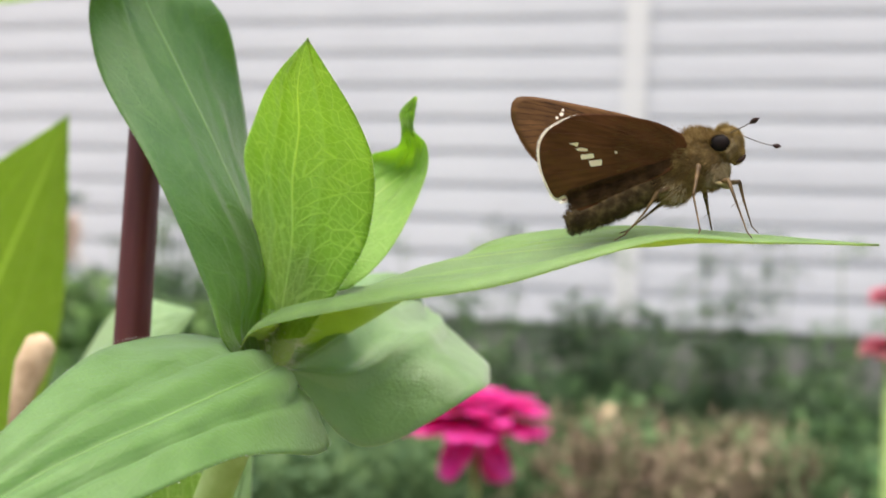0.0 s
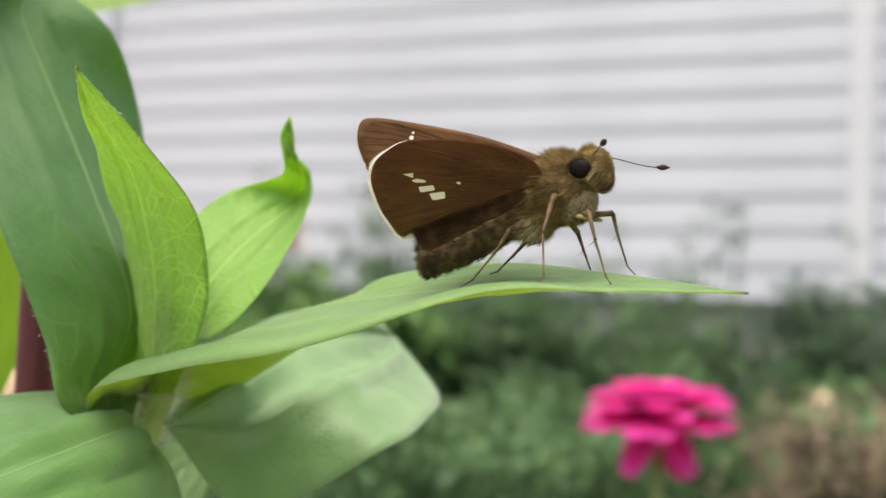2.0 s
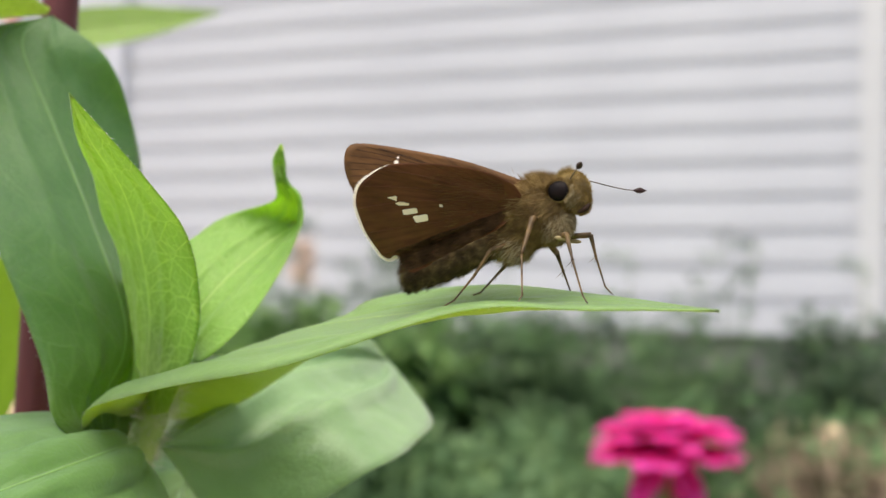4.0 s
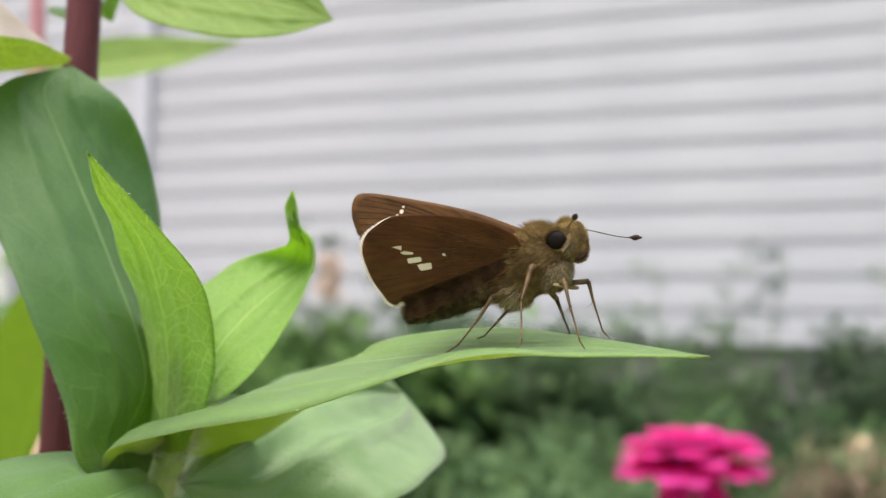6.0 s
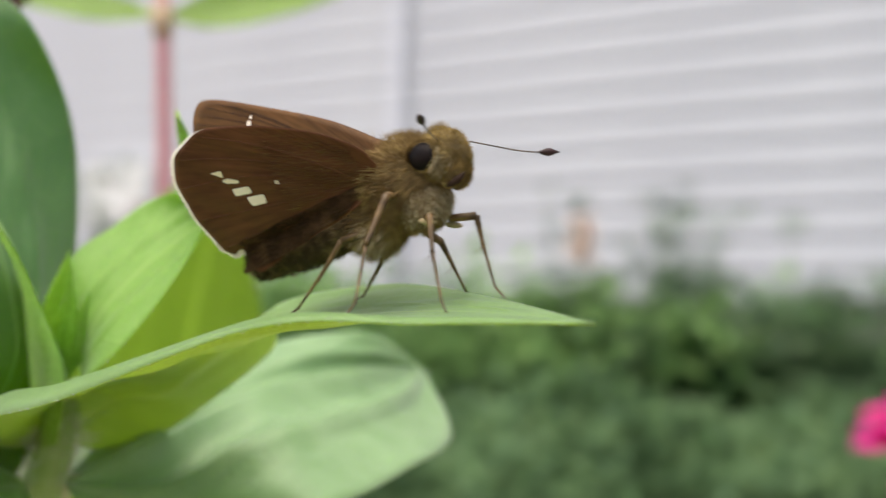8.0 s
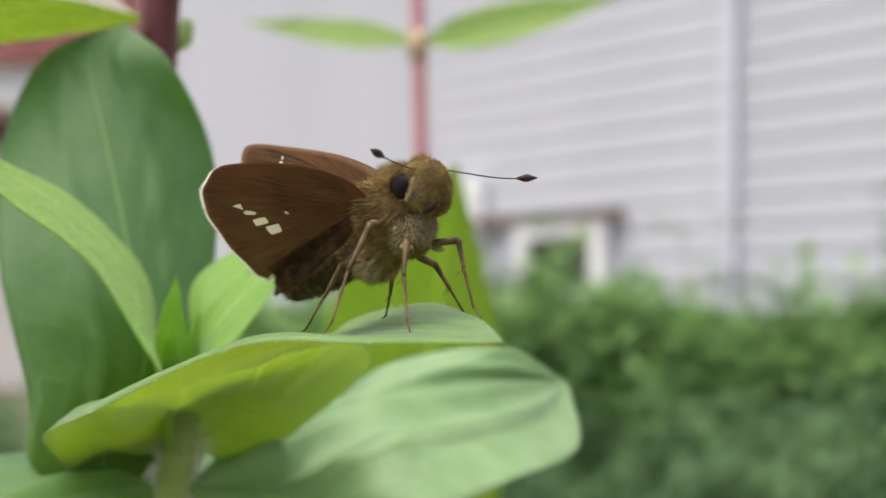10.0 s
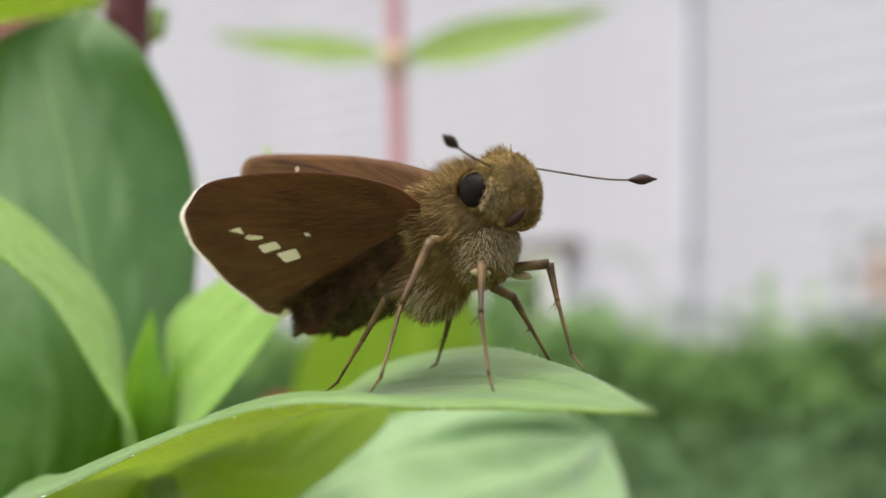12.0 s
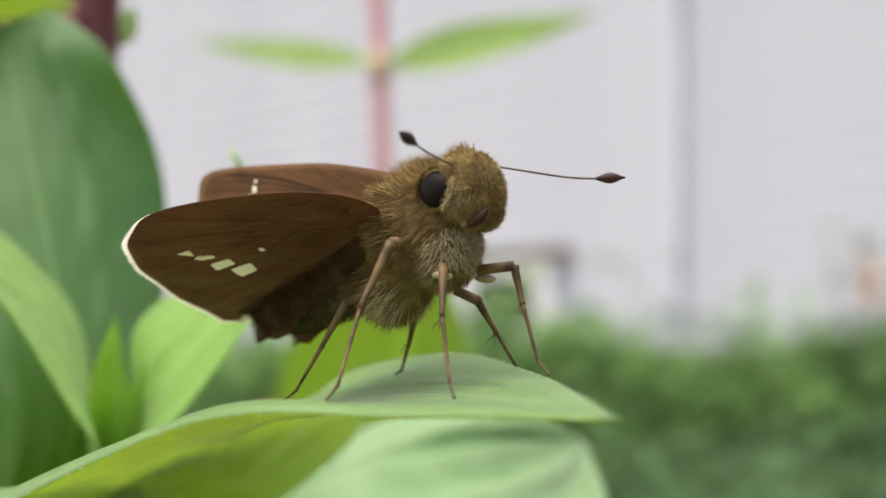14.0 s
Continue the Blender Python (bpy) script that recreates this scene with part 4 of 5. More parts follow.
def build_hindwing(mirror):
    depth = (lambda x, z: 3.5 - hind_depth(x, z)) if mirror else hind_depth
    bm, ring = wing_mesh(HIND, depth, n=144, rings=22, apex=(-8.0, -1.8))
    w = bug_part("hindwing", bm, WING, "dark brown hindwing with a row of cream spots")
    fringe(rng, ring, depth, 38, 93, 0.3, w, FRINGE)
    fringe(rng, ring, depth, 101, 118, 0.1, w, WING)
    # hairs in the fold along the inner margin, darkened for the crease's shade
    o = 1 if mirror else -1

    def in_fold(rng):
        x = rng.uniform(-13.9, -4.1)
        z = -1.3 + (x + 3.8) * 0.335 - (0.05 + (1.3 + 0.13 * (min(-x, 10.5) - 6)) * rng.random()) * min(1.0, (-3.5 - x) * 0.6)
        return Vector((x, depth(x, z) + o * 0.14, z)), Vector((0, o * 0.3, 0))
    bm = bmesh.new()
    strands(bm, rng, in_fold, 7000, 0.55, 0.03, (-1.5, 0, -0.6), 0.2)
    bug_part("fold_hairs", bm, FOLD_SHADE_HAIRS, "brown hairs along the wing fold, darkened for its shade", w)
    # golden hairs lie back from the root over the blade

    def on_blade(rng):
        x = -3.9 - 5.2 * rng.random() ** 1.3
        z = rng.uniform(-1.2 + (x + 3.8) * 0.335, min(1.45, 0.3 + (-3.4 - x) * 0.3))
        return Vector((x, depth(x, z) + o * 0.05, z)), Vector((0, o * 0.1, 0.12 * (z + 1.0)))
    bm = bmesh.new()
    strands(bm, rng, on_blade, 1300, 0.9, 0.018, (-1.6, 0.5 * o, -0.15), 0.07)
    bug_part("wing_hairs", bm, WING_HAIRS, "fine golden-brown hairs over the wing", w)
    for corners in (((-13.29, -0.79), (-12.4, -0.66), (-12.6, -1.05), (-12.9, -0.92)), ((-12.79, -1.2), (-12.3, -1.06), (-11.61, -1.21), (-11.8, -1.36), (-12.58, -1.36)), ((-12.4, -1.67), (-11.2, -1.52), (-11.22, -1.89), (-12.4, -2.08)), ((-11.74, -2.15), (-10.5, -1.96), (-10.61, -2.46), (-11.57, -2.65)), ((-9.3, -1.24), (-9.08, -1.24), (-9.06, -1.42), (-9.3, -1.42))):
        bm = bmesh.new()
        o = 1 if mirror else -1
        m = len(corners)
        ring2 = [Vector((*corners[k // 4], 0)).lerp(Vector((*corners[(k // 4 + 1) % m], 0)), 0.1 + 0.8 * (k % 4) / 3) for k in range(4 * m)]
        a = [bm.verts.new(mm(p.x, depth(p.x, p.y) + o * 0.09, p.y)) for p in ring2]
        b = [bm.verts.new(mm(p.x, depth(p.x, p.y) + o * 0.02, p.y)) for p in ring2]
        bm.faces.new(a)
        for k in range(4 * m):
            bm.faces.new((a[k], b[k], b[(k + 1) % (4 * m)], a[(k + 1) % (4 * m)]))
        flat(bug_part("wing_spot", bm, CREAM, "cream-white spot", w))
    # raised wing veins
    for ex, ez in ((-12.5, 1.2), (-14.8, 0.0), (-15.8, -1.6), (-15.7, -3.4), (-15.0, -5.0), (-12.6, -5.8)):
        bm = bmesh.new()
        o = 1 if mirror else -1
        pts = []
        for i in range(13):
            s = i / 12
            x, z = -4.2 + (ex + 4.2) * s, -1.3 + (ez + 1.3) * s + 0.5 * math.sin(math.pi * s) * (1 if ez > -2 else -0.3)
            pts.append(mm(x, depth(x, z) + o * 0.03, z))
        tube(bm, pts, 0.00005, 5)
        bug_part("wing_vein", bm, WING, "", w)
    return pivot(w, ROOT if not mirror else (-3.8, 3.1, -1.5))


pivot(abdomen, (-4.5, 1.8, -3.2))
near_hind = build_hindwing(False)
far_hind = build_hindwing(True)
forewings = []
for y, o in ((1.78, -1), (2.42, 1)):
    depth = lambda x, z, y=y, o=o: y + 0.02 * o * (-x - 4) + 0.12 * math.sin(x * 0.4)
    bm, ring = wing_mesh(FORE, depth)
    w = bug_part("forewing", bm, FOREWING, "warm brown forewing with tiny pale spots")
    fringe(rng, ring, depth, 40, 70, 0.25, w, FOREWING)
    for ex, ez in ((-17.0, 4.0), (-18.2, 4.2), (-19.2, 4.0), (-19.7, 3.5), (-19.9, 2.9), (-19.8, 2.3), (-19.6, 1.7), (-19.3, 1.1), (-19.0, 0.5), (-18.5, -0.1)):
        for oo in (-1, 1):
            bm = bmesh.new()
            pts = []
            for i in range(13):
                s = i / 12
                x, z = -9 + (ex + 9) * s, 1.2 + (ez - 1.2) * s + 0.25 * math.sin(math.pi * s)
                pts.append(mm(x, depth(x, z) + oo * 0.025, z))
            tube(bm, pts, 0.000032, 5)
            bug_part("wing_vein", bm, VEIN, "dark wing vein", w)
    for x, z, r in ((-15.34, 2.8, 0.22), (-15.75, 2.45, 0.16), (-15.2, 3.2, 0.12)):
        bm = bmesh.new()
        for oo in (-1, 1):
            ring2 = [bm.verts.new(mm(x + r * math.cos(a), depth(x, z) + oo * 0.06, z + r * 0.9 * math.sin(a))) for a in (2 * math.pi * k / 10 for k in range(10))]
            bm.faces.new(ring2)
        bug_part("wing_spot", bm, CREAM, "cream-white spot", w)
    forewings.append(pivot(w, (-3.8, y, 0.0)))

for base, mid_p, tip in (((1.7, 2.5, 1.0), (3.6, 5.1, 0.62), (4.9, 7.0, 0.7)), ((0.8, 0.6, 0.95), (2.3, -2.2, 1.08), (4.0, -5.1, 1.4))):
    bm = bmesh.new()
    pts = spline([base, mid_p, tip], 20)
    tube(bm, [mm(*p) for p in pts[:16]], 0.000045, 8)
    shaft = bug_part("antenna", bm, ANTENNA, "thin grey-brown antenna")
    bm = bmesh.new()
    tube(bm, [mm(*p) for p in pts[14:]], [0.00007, 0.00014, 0.00022, 0.00025, 0.0002, 0.0001, 0.00003], 10)
    bug_part("club", bm, CLUB, "dark swollen antenna club", shaft)

# legs: thigh, shin and foot in jointed lengths
LEGS = [[(0.2, 2.6, -3.4), (1.5, 3.6, -3.2), (1.95, 3.7, -4.9), (2.75, 3.85, -7.3), (3.4, 3.95, -7.95)],
        [(0.0, 0.9, -3.6), (0.9, 0.0, -3.5), (1.8, -0.8, -5.6), (2.9, -1.3, -8.3), (3.4, -1.5, -8.9)],
        [(-1.9, 0.3, -2.2), (-1.75, -0.7, -2.3), (-1.9, -2.2, -5.2), (-0.9, -4.1, -8.5), (-1.1, -4.5, -9.1)],
        [(-1.6, 3.0, -4.2), (-1.7, 4.4, -4.6), (-1.5, 5.4, -6.0), (-1.25, 6.5, -7.6), (-0.8, 6.9, -7.9)],
        [(-4.2, 0.6, -4.2), (-5.5, -0.2, -4.8), (-6.6, -0.7, -6.8), (-8.2, -0.9, -8.8), (-9.2, -1.0, -9.4)],
        [(-4.4, 3.0, -4.4), (-5.6, 4.0, -5.2), (-7.4, 5.2, -6.4), (-9.4, 6.4, -7.8), (-10.2, 6.7, -8.0)]]
for n, leg in enumerate(LEGS):
    thigh = 0.00024 if n == 2 else 0.00019
    bm = bmesh.new()
    tube(bm, [mm(*p) for p in leg[:2]], [0.00024, 0.00024], 8)
    limb = bug_part("leg", bm, LEG, "thin golden-brown jointed leg")
    for i, r0, r1, nm in ((1, thigh, thigh * 0.6, "shin"), (2, 0.0001, 0.00007, "tarsus"), (3, 0.00007, 0.00005, "foot")):
        bm = bmesh.new()
        a, b = Vector(leg[i]), Vector(leg[i + 1])
        tube(bm, [mm(*(a + (b - a) * s)) for s in (0, 0.12, 0.9, 1.0)], [r0 * 1.15, r0, r1, r1 * 1.25], 8)
        bug_part(nm, bm, LEG, "", limb)
    for k in range(2):
        bm = bmesh.new()
        c = Vector(leg[2])
        tube(bm, [mm(*c), mm(c.x - 0.5 + 0.5 * k, c.y - 0.2, c.z - 0.55)], [0.00004, 0.00001], 5)
        bug_part("spur", bm, LEG, "", limb)
for y in (0.5, 3.0):
    bm = bmesh.new()
    blob(bm, (0.3, y, -3.75), (0.66, 0.19, 0.19), (1, 0, -0.1), 14, 10)
    bug_part("coxa", bm, PALE_HAIRS, "pale yellow first leg joint")
# the hairs of the breast spread over the wing root
for y, o in ((-0.15, -1), (3.65, 1)):
    bm = bmesh.new()
    strands(bm, rng, on_blob((-3.3, y - 0.5 * o, -1.3), (1.1, 0.7, 1.7), (1, 0, 0.3)), 1600, 0.7, 0.03, (-1.4, 0, -0.3), 0.25)
    bug_part("wing_root_fur", bm, HAIRS, "olive-brown hairs over the wing root", thorax)


# ---- garden behind ----
def zinnia_flower(x, y, z, size, material, label, tilt_x=0.0, drop=True):
    top = tagged(new("zinnia_flower"), label, "flower")
    top.location = mm(x, y, -500)
    h = (z + 500) / 1000
    bm = bmesh.new()
    tube(bm, [Vector((0.01, 0.01, 0)), Vector((0.004, 0, h * 0.5)), Vector((0, 0, h))], [0.004, 0.0035, 0.003], 8)
    part("stem", bm, STEM, top)
    rng = random.Random(int(abs(x) * 7) + 3)
    r = size / 2000
    bm = bmesh.new()
    tube(bm, [Vector((0, 0, h - 0.3 * r)), Vector((0, 0, h - 0.1 * r)), Vector((0, 0, h + 0.12 * r))], [0.004, 0.22 * r, 0.3 * r], 10)
    part("calyx", bm, STEM, top, "green scaly calyx")
    for ring, (count, tilt, length, lift) in enumerate(((6, -60, 0.82, 0.1), (14, -7, 1.0, 0.14), (14, 4, 0.97, 0.2), (13, 12, 0.86, 0.25), (11, 20, 0.66, 0.29), (8, 34, 0.44, 0.32))):
        if ring == 0 and not drop:
            continue
        for k in range(count):
            a = 2 * math.pi * (k + 0.5 * (ring % 2) + rng.uniform(-0.2, 0.2)) / count
            if ring == 0:
                # the oldest petals hang in a clump on either side of the stalk
                a = radians(22 + 180 * (k % 2) + (k // 2 - 1) * 32)
            tl = radians(tilt + rng.uniform(-8, 8))
            bm = bmesh.new()
            rows = []
            for i in range(8):
                s = i / 7
                rr = r * length * (0.1 + 0.9 * s)
                w = r * (0.36 if ring == 0 else 0.27) * math.sin(math.pi * min(0.94, 0.14 + 0.74 * s)) ** 0.7
                zz = lift * r + rr * math.sin(tl) - 0.1 * r * s * s
                rows.append([bm.verts.new((rr * math.cos(tl) * math.cos(a) - v * w * math.sin(a), rr * math.cos(tl) * math.sin(a) + v * w * math.cos(a), h + zz + 0.15 * w * v * v + t)) for t in (0.0004, -0.0004) for v in (-1, -0.5, 0, 0.5, 1)])
            for p, q in zip(rows, rows[1:]):
                for k2 in (0, 1, 2, 3):
                    bm.faces.new((p[k2], p[k2 + 1], q[k2 + 1], q[k2]))
                    bm.faces.new((p[k2 + 5], q[k2 + 5], q[k2 + 6], p[k2 + 6]))
            part("petal", bm, material, top)
    return top


zinnia_flower(-228, 720, -61, 88, PETAL, "magenta-pink zinnia flower on a green stem")
zinnia_flower(2, 900, 32, 34, ROSE, "rose-pink zinnia flower among garden plants", drop=False)
zinnia_flower(0, 905, -2, 40, ROSE, "small rose-pink zinnia flower", drop=False)
zinnia_flower(-500, 351, -33, 38, CORAL, "coral-red zinnia flower low in the bed", drop=False)



def stalks(bm, rng, height, width, count, lean=0.15):
    lines = []
    for k in range(count):
        a, rr = rng.uniform(0, 6.283), width * 0.5 * math.sqrt(rng.random())
        hh = height * rng.uniform(0.6, 1.0)
        p0 = Vector((0.45 * rr * math.cos(a), 0.45 * rr * math.sin(a), 0))
        p2 = Vector((rr * math.cos(a) + rng.uniform(-lean, lean) * height * 0.4, rr * math.sin(a) + rng.uniform(-lean, lean) * height * 0.4, hh))
        p1 = p0.lerp(p2, 0.5) + Vector((rng.uniform(-0.03, 0.03), rng.uniform(-0.03, 0.03), 0.02))
        tube(bm, [p0, p1, p2], [0.0035, 0.0024, 0.001], 5)
        lines.append((p0, p1, p2))
    return lines


def leaf_blade(bm, c, d, ln, w, curl):
    sd = d.cross(Vector((0, 0, 1)))
    sd = sd.normalized() if sd.length > 1e-4 else Vector((1, 0, 0))
    nn = sd.cross(d)
    q = [c, c + d * ln * 0.3 + sd * w * 0.8 + nn * w * 0.25, c + d * ln * 0.65 + sd * w * 0.75 + nn * (w * 0.2 - curl * 0.4 * ln), c + d * ln - nn * curl * ln, c + d * ln * 0.65 - sd * w * 0.75 + nn * (w * 0.2 - curl * 0.4 * ln), c + d * ln * 0.3 - sd * w * 0.8 + nn * w * 0.25, c + d * ln * 0.3, c + d * ln * 0.65 - nn * curl * 0.4 * ln]
    v = [bm.verts.new(p) for p in q]
    for f in ((0, 1, 6), (0, 6, 5), (1, 2, 7, 6), (5, 6, 7, 4), (2, 3, 7), (3, 4, 7)):
        bm.faces.new([v[k] for k in f])


def flower_spike(x, y, height, material, label):
    """A tall stem that ends in a dense spike of small petals."""
    top = tagged(new("flower_spike"), label, "flower")
    top.location = (x, y, 0)
    rng = random.Random(77)
    bm = bmesh.new()
    tube(bm, [Vector((0, 0, 0)), Vector((0.006, 0.004, height * 0.5)), Vector((0, 0, height - 0.02))], [0.005, 0.004, 0.002], 7)
    part("stem", bm, GARDEN_STALK, top)
    for k in range(90):
        s = rng.random()
        a = k * 2.4
        tl = rng.uniform(0.1, 0.8)
        bm = bmesh.new()
        d = Vector((math.cos(a) * math.cos(tl), math.sin(a) * math.cos(tl), math.sin(tl)))
        leaf_blade(bm, Vector((0, 0, height - 0.13 + 0.12 * s)), d, 0.055 * (1.1 - 0.5 * s), 0.016, 0.2)
        part("petal", bm, material, top)
    return top


def bush(name, height, width, leaves, size, material, seed, label, category, stem_count=7, up=(-0.4, 0.8), stem_material=None):
    rng = random.Random(seed)
    top = tagged(new(name), label, category)
    lines = []
    for k in range(stem_count):
        bm = bmesh.new()
        lines += stalks(bm, rng, height, width, 1)
        part("stalk", bm, stem_material or GARDEN_STALK, top)
    bm = bmesh.new()
    for k in range(leaves):
        if k % 16 == 0:
            # a spray of leaves round one twig's end
            p = rng.choice(lines)
            s = rng.random() ** 0.65
            c = p[0].lerp(p[1], s * 2) if s < 0.5 else p[1].lerp(p[2], s * 2 - 1)
            a = rng.uniform(0, 6.283)
            c = c + Vector((math.cos(a), math.sin(a), rng.uniform(-0.2, 0.5))) * rng.uniform(0, width * 0.2)
        a, tl = rng.uniform(0, 6.283), rng.uniform(*up)
        d = Vector((math.cos(a) * math.cos(tl), math.sin(a) * math.cos(tl), math.sin(tl)))
        ln = size * rng.uniform(0.55, 1.3)
        leaf_blade(bm, c + d * rng.uniform(0, size * 1.3), d, ln, ln * rng.uniform(0.2, 0.32), rng.uniform(-0.1, 0.35))
    part("foliage", bm, material, top)
    return top


def scatter(kinds, places, group, seed):
    rng = random.Random(seed)
    for k in kinds:
        tagged(k, group=group)
    for i, (x, y) in enumerate(places):
        m = pose(x, y, 0, 0, 0, rng.uniform(0, 360))
        if i < len(kinds):
            kinds[i].matrix_basis = m
        else:
            copy_thing(kinds[i % len(kinds)], m)


def polar(angle, dist):
    """A spot seen from the butterfly, the angle counted from straight at the wall towards the street."""
    return -dist * math.sin(radians(angle)), dist * math.cos(radians(angle))


rng = random.Random(5)
low_kinds = [bush("garden_plant", 0.43, 0.42, 2300, 0.022, DEEP, 1, "low bushy deep green garden plant", "shrub"), bush("garden_plant", 0.45, 0.40, 2300, 0.021, DEEP, 2, "low bushy dark green garden plant", "shrub"), bush("garden_plant", 0.42, 0.40, 2000, 0.026, GREENS[1], 15, "low bushy fresh green garden plant", "shrub")]
dull_kinds = [bush("garden_shrub", 0.54, 0.5, 2600, 0.03, GREENS[0], 24, "dense dull green shrub before the house wall", "shrub", 9), bush("garden_shrub", 0.57, 0.5, 2600, 0.034, GREENS[0], 26, "dense dark grey-green shrub before the house wall", "shrub", 9)]
taller_kinds = [bush("garden_shrub", 0.62, 0.5, 2800, 0.032, GREENS[0], 34, "tall dense dull green shrub before the house wall", "shrub", 9), bush("garden_shrub", 0.6, 0.5, 2600, 0.034, GREENS[1], 36, "dense grey-green shrub before the house wall", "shrub", 9)]
mid_kinds = [bush("garden_shrub", 0.61, 0.5, 2300, 0.048, GREENS[2], 4, "dense yellow-green shrub before the house wall", "shrub", 9), bush("garden_shrub", 0.57, 0.5, 2300, 0.045, GREENS[2], 6, "dense fresh green shrub before the house wall", "shrub", 9), bush("garden_shrub", 0.59, 0.48, 2300, 0.046, GREENS[2], 16, "dense pale green shrub before the house wall", "shrub", 9)]
tall_kinds = [bush("tall_weed", 0.78, 0.32, 2000, 0.017, GREENS[0], 3, "tall loose green weed before the siding", "weed", 9), bush("tall_weed", 0.72, 0.3, 2000, 0.016, GREENS[1], 8, "tall feathery green weed before the siding", "weed", 9)]
places = []
for row, dist in enumerate((1.35, 1.75, 2.2)):
    for k in range(16):
        ang = -6 + k * 5.0 + rng.uniform(-1.6, 1.6)
        if 5 < ang < 13.5 and row < 2:
            continue
        x, y = polar(ang, dist + rng.uniform(-0.15, 0.15))
        places.append((x, min(y, 3.7)))
scatter(low_kinds, places, "low garden plants", 11)
places, dull, taller = [], [], []
for row, dist in enumerate((2.75, 3.4)):
    for k in range(14):
        ang = -7 + k * (5.4 if row == 0 else 4.6) + rng.uniform(-1.5, 1.5)
        x, y = polar(ang, dist + rng.uniform(-0.2, 0.2))
        if ang < 57.5:
            (places if ang > 28.5 else taller if ang > 14 else dull).append((x, min(y, 3.75)))
for ang, dist in ((44, 2.3), (48, 2.4), (52, 2.3), (57, 2.4), (40, 2.4), (28, 2.5), (31, 2.4), (33.5, 2.6), (36, 2.5), (38.5, 2.6), (42, 2.6), (46, 2.6), (50, 2.6), (55, 2.7), (25, 2.6)):
    (places if ang > 28.5 else taller if ang > 14 else dull).append(polar(ang, dist))
scatter(dull_kinds, dull, "dull garden shrubs", 12)
scatter(taller_kinds, taller, "taller garden shrubs", 16)
scatter(mid_kinds, places, "garden shrubs", 12)
scatter(tall_kinds, [polar(8.6, 2.75), polar(27.8, 2.6), polar(27, 2.75), polar(25.8, 2.7), polar(7.2, 2.8), polar(9.8, 2.9), polar(17.6, 2.9), polar(18.8, 2.8), polar(48.5, 2.6), polar(46.5, 2.7), polar(31.4, 2.7), polar(41, 2.7), polar(30.2, 2.8), polar(1.5, 2.6), polar(50.5, 2.7), polar(29.2, 2.7)], "tall weeds", 13)
dry_kinds = [bush("dried_plant", 0.49, 0.32, 3600, 0.015, DEAD, 9, "withered brown tangle of dead stalks", "dead plant", 14, (-1.2, 0.5), DRY)]
scatter(dry_kinds, [polar(6.5, 1.5), polar(9, 1.65), polar(11, 1.5), polar(7.5, 1.9), polar(10.5, 1.85), polar(9.5, 1.4), polar(7.5, 1.35)], "withered plants", 14)
pale_kinds = [bush("garden_plant", 0.47, 0.15, 260, 0.034, GREENS[2], 33, "small pale yellow-green plant below the pink flowers", "plant", 5)]
scatter(pale_kinds, [(0.0, 0.95)], "pale garden plants", 15)
flower_spike(-1.916, 3.0, 0.78, PEACH, "pale peach flower spike on a tall stem before the wall")
dry_head = tagged(new("dried_flower"), "tan dried flower head on a dead stalk", "dried flower")
dry_head.location = mm(-279, 1400, -522)
bm = bmesh.new()
tube(bm, [Vector((0, 0, 0)), Vector((0.01, 0, 0.22)), Vector((0, 0, 0.405))], [0.004, 0.0035, 0.003], 6)
part("stalk", bm, DRY, dry_head)
bm = bmesh.new()
tube(bm, [Vector((x, 0, z)) for x, z in ((0, 0.395), (0.001, 0.41), (0, 0.43), (-0.002, 0.45), (-0.003, 0.462))], [0.003, 0.0075, 0.009, 0.0085, 0.004], 10)
part("seed_head", bm, TAN, dry_head)

# white fittings on the house wall
for x0, x1, z0, z1, lab in ((-5.22, -4.83, 0.9, 1.17, "small white panelled hatch on the siding"), (-6.44, -6.13, 0.95, 1.16, "small white vent cover on the siding")):
    hatch = tagged(new("wall_hatch"), lab, "hatch")
    hatch.location = (x0, WALL_Y, z0)
    bm = bmesh.new()
    box(bm, 0, x1 - x0, -0.05, -0.016, 0, z1 - z0)
    part("panel", bm, WHITE, hatch, smooth=False)
    for k in range(3):
        bm = bmesh.new()
        box(bm, 0.03, x1 - x0 - 0.03, -0.06, -0.05, 0.04 + k * (z1 - z0 - 0.05) / 3, 0.02 + (k + 1) * (z1 - z0 - 0.05) / 3)
        part("louvre", bm, WHITE, hatch, smooth=False)
window = tagged(new("window_1"), "low white-framed basement window with dark glass", "window", kind="structure")
window.location = (-4.6, WALL_Y, 0.64)
for x0, x1, z0, z1 in ((0, 0.07, 0, 0.31), (0.45, 0.52, 0, 0.31), (0.07, 0.45, 0.25, 0.31), (0.07, 0.45, 0, 0.04)):
    bm = bmesh.new()
    box(bm, x0, x1, -0.06, -0.014, z0, z1)
    part("window_frame", bm, WHITE, window, smooth=False)
bm = bmesh.new()
box(bm, 0.07, 0.45, -0.03, -0.02, 0.04, 0.25)
part("pane", bm, GLASS, window, smooth=False)
bm = bmesh.new()
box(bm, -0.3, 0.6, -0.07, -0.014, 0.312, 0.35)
part("lintel", bm, DRIP_AND_SHADE, window, "brown drip cap", smooth=False)

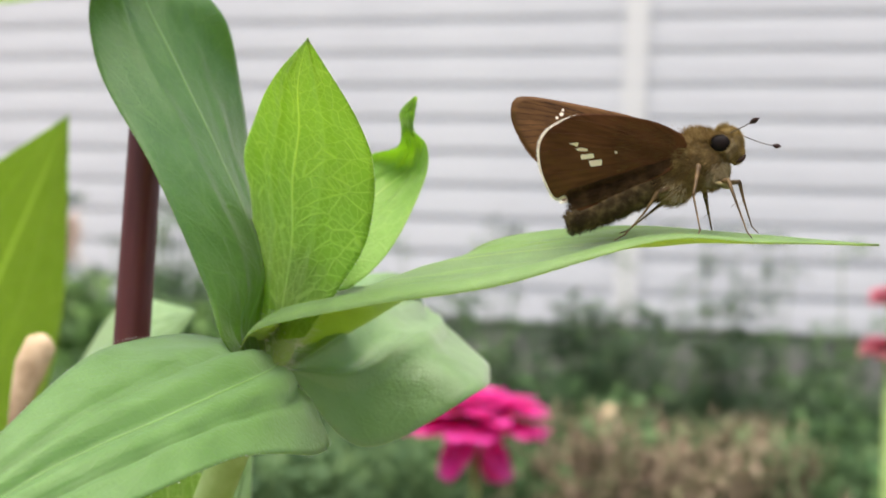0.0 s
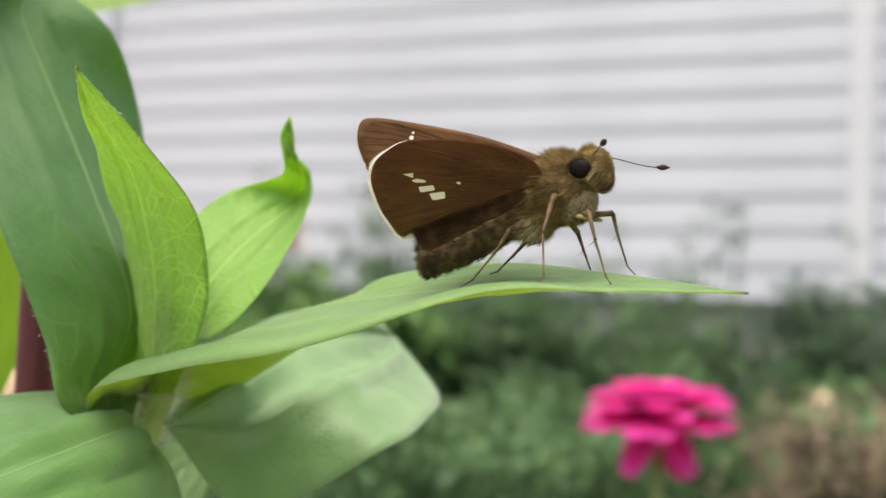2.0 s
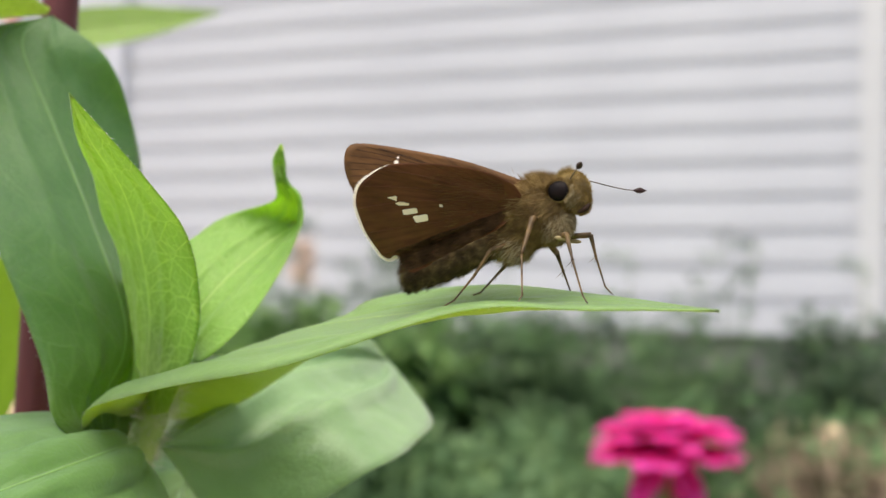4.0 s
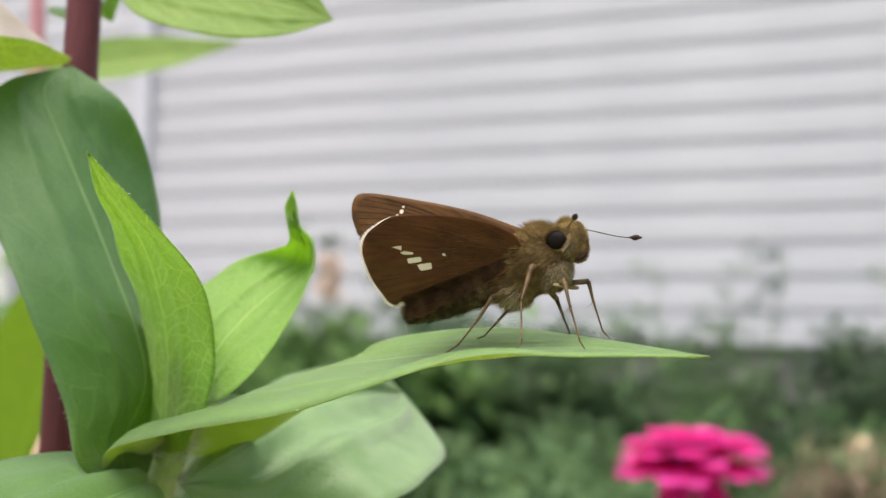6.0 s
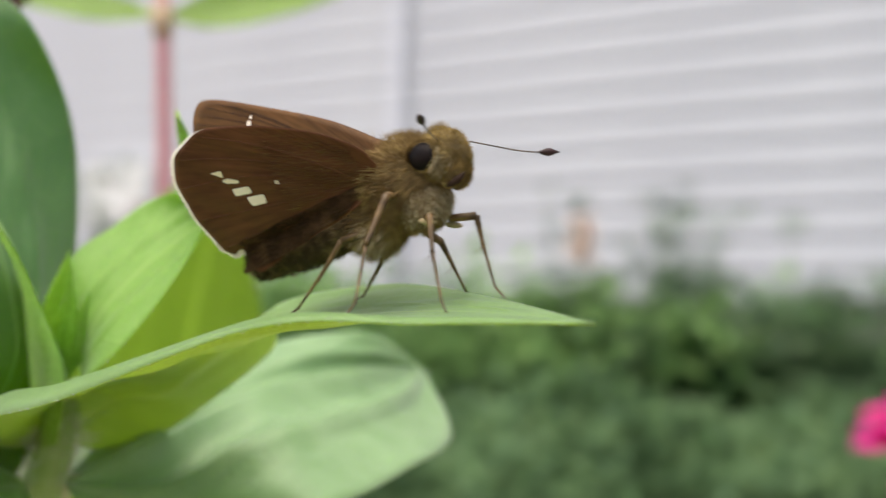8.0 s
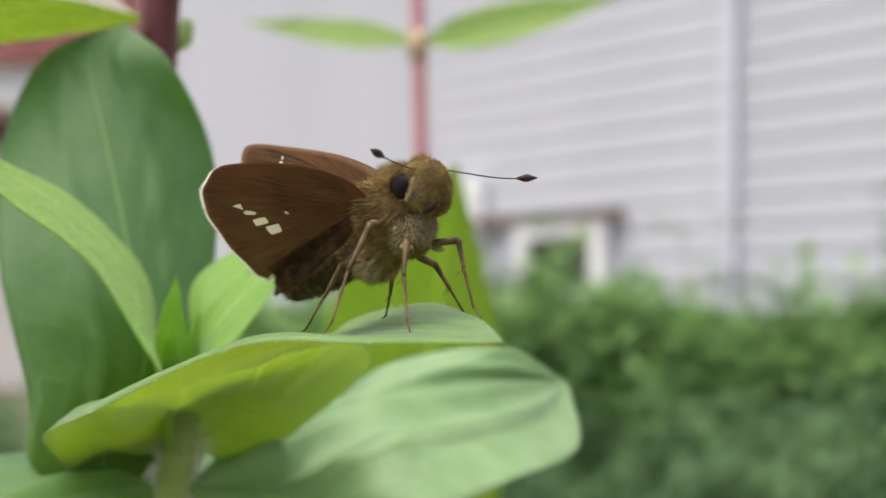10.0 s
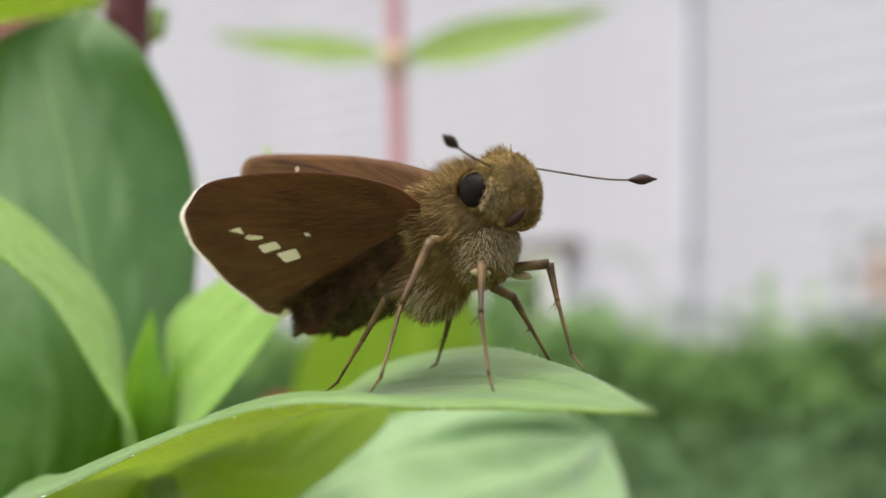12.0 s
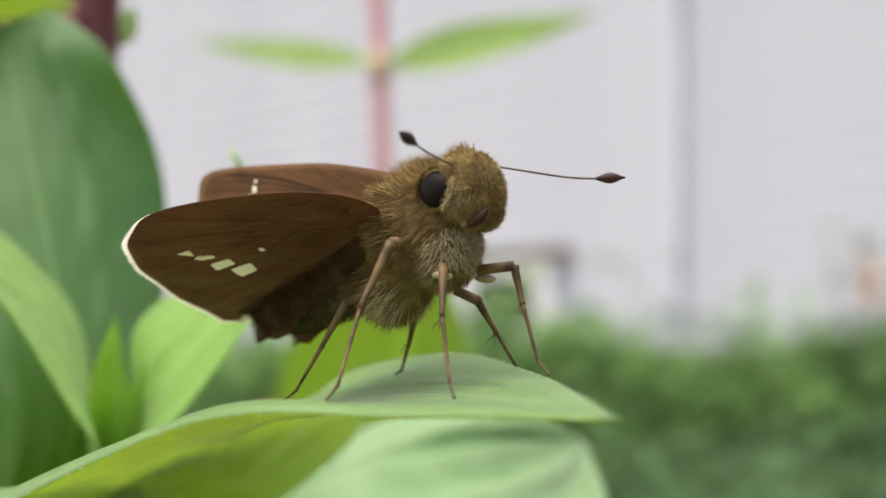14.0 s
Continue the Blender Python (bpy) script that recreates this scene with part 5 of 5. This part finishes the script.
# neighbour's garage beyond the corner of the house
garage = tagged(new("garage"), "beige garage with a white fascia and a dark red roof", "building")
garage.location = (-13.65, 3.9, 0.17)
garage.scale = (0.65, 0.65, 0.65)
garage.rotation_euler = (0, 0, radians(-45))
bm = bmesh.new()
box(bm, -6, 1.5, 0, 12, -0.5, 3.5)
part("wall", bm, BEIGE, garage, "beige rendered wall", smooth=False)
bm = bmesh.new()
box(bm, 1.55, 2.6, -0.4, 12.4, 3.03, 3.5)
part("fascia", bm, WHITE, garage, smooth=False)
# dark strip added on the wall for the shade below the overhang
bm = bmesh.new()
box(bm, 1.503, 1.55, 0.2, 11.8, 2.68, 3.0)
part("header", bm, DRIP_AND_SHADE, garage, "dark brown strip standing in for the shade under the eave", smooth=False)
bm = bmesh.new()
v = [bm.verts.new(p) for p in ((2.8, -0.5, 3.504), (2.8, 12.5, 3.504), (-2.5, 12.5, 9.0), (-2.5, -0.5, 9.0), (-6.5, -0.5, 3.504), (-6.5, 12.5, 3.504))]
bm.faces.new((v[0], v[1], v[2], v[3]))
bm.faces.new((v[3], v[2], v[5], v[4]))
bm.faces.new((v[0], v[3], v[4]))
bm.faces.new((v[1], v[5], v[2]))
bm.faces.new((v[0], v[4], v[5], v[1]))
part("roof", bm, ROOF, garage, "dark red shingled roof", smooth=False)


def motions():
    """The abdomen lifts, the near hindwing sinks and the forewings settle a little near the end."""
    axis = Vector((-11.2, 0.0, -4.0)).normalized()
    turn = lambda a: Matrix.Rotation(radians(-a), 4, axis)
    walk(near_hind, [(t, turn(a)) for t, a in ((0.0, 0), (9.2, 0), (11.3, 5), (12.0, 10), (12.5, 14), (13.0, 16.5), (13.5, 20), (14.0, 23))])
    walk(abdomen, [(t, pose(0, 0, 0, 0, a, 0)) for t, a in ((0.0, 0), (3.2, 0), (5.3, 10.0), (7.5, 10.0), (9.2, 10.0), (11.5, 12.5), (12.5, 14.0), (14.0, 15.0))])
    for w in forewings:
        walk(w, [(t, pose(0, 0, 0, 0, a, 0)) for t, a in ((0.0, 0), (7.0, 0), (8.0, 1.1), (8.5, 1.0), (9.2, 0), (11.5, -3.0), (12.5, -5.5), (14.0, -7.0))])


motions()
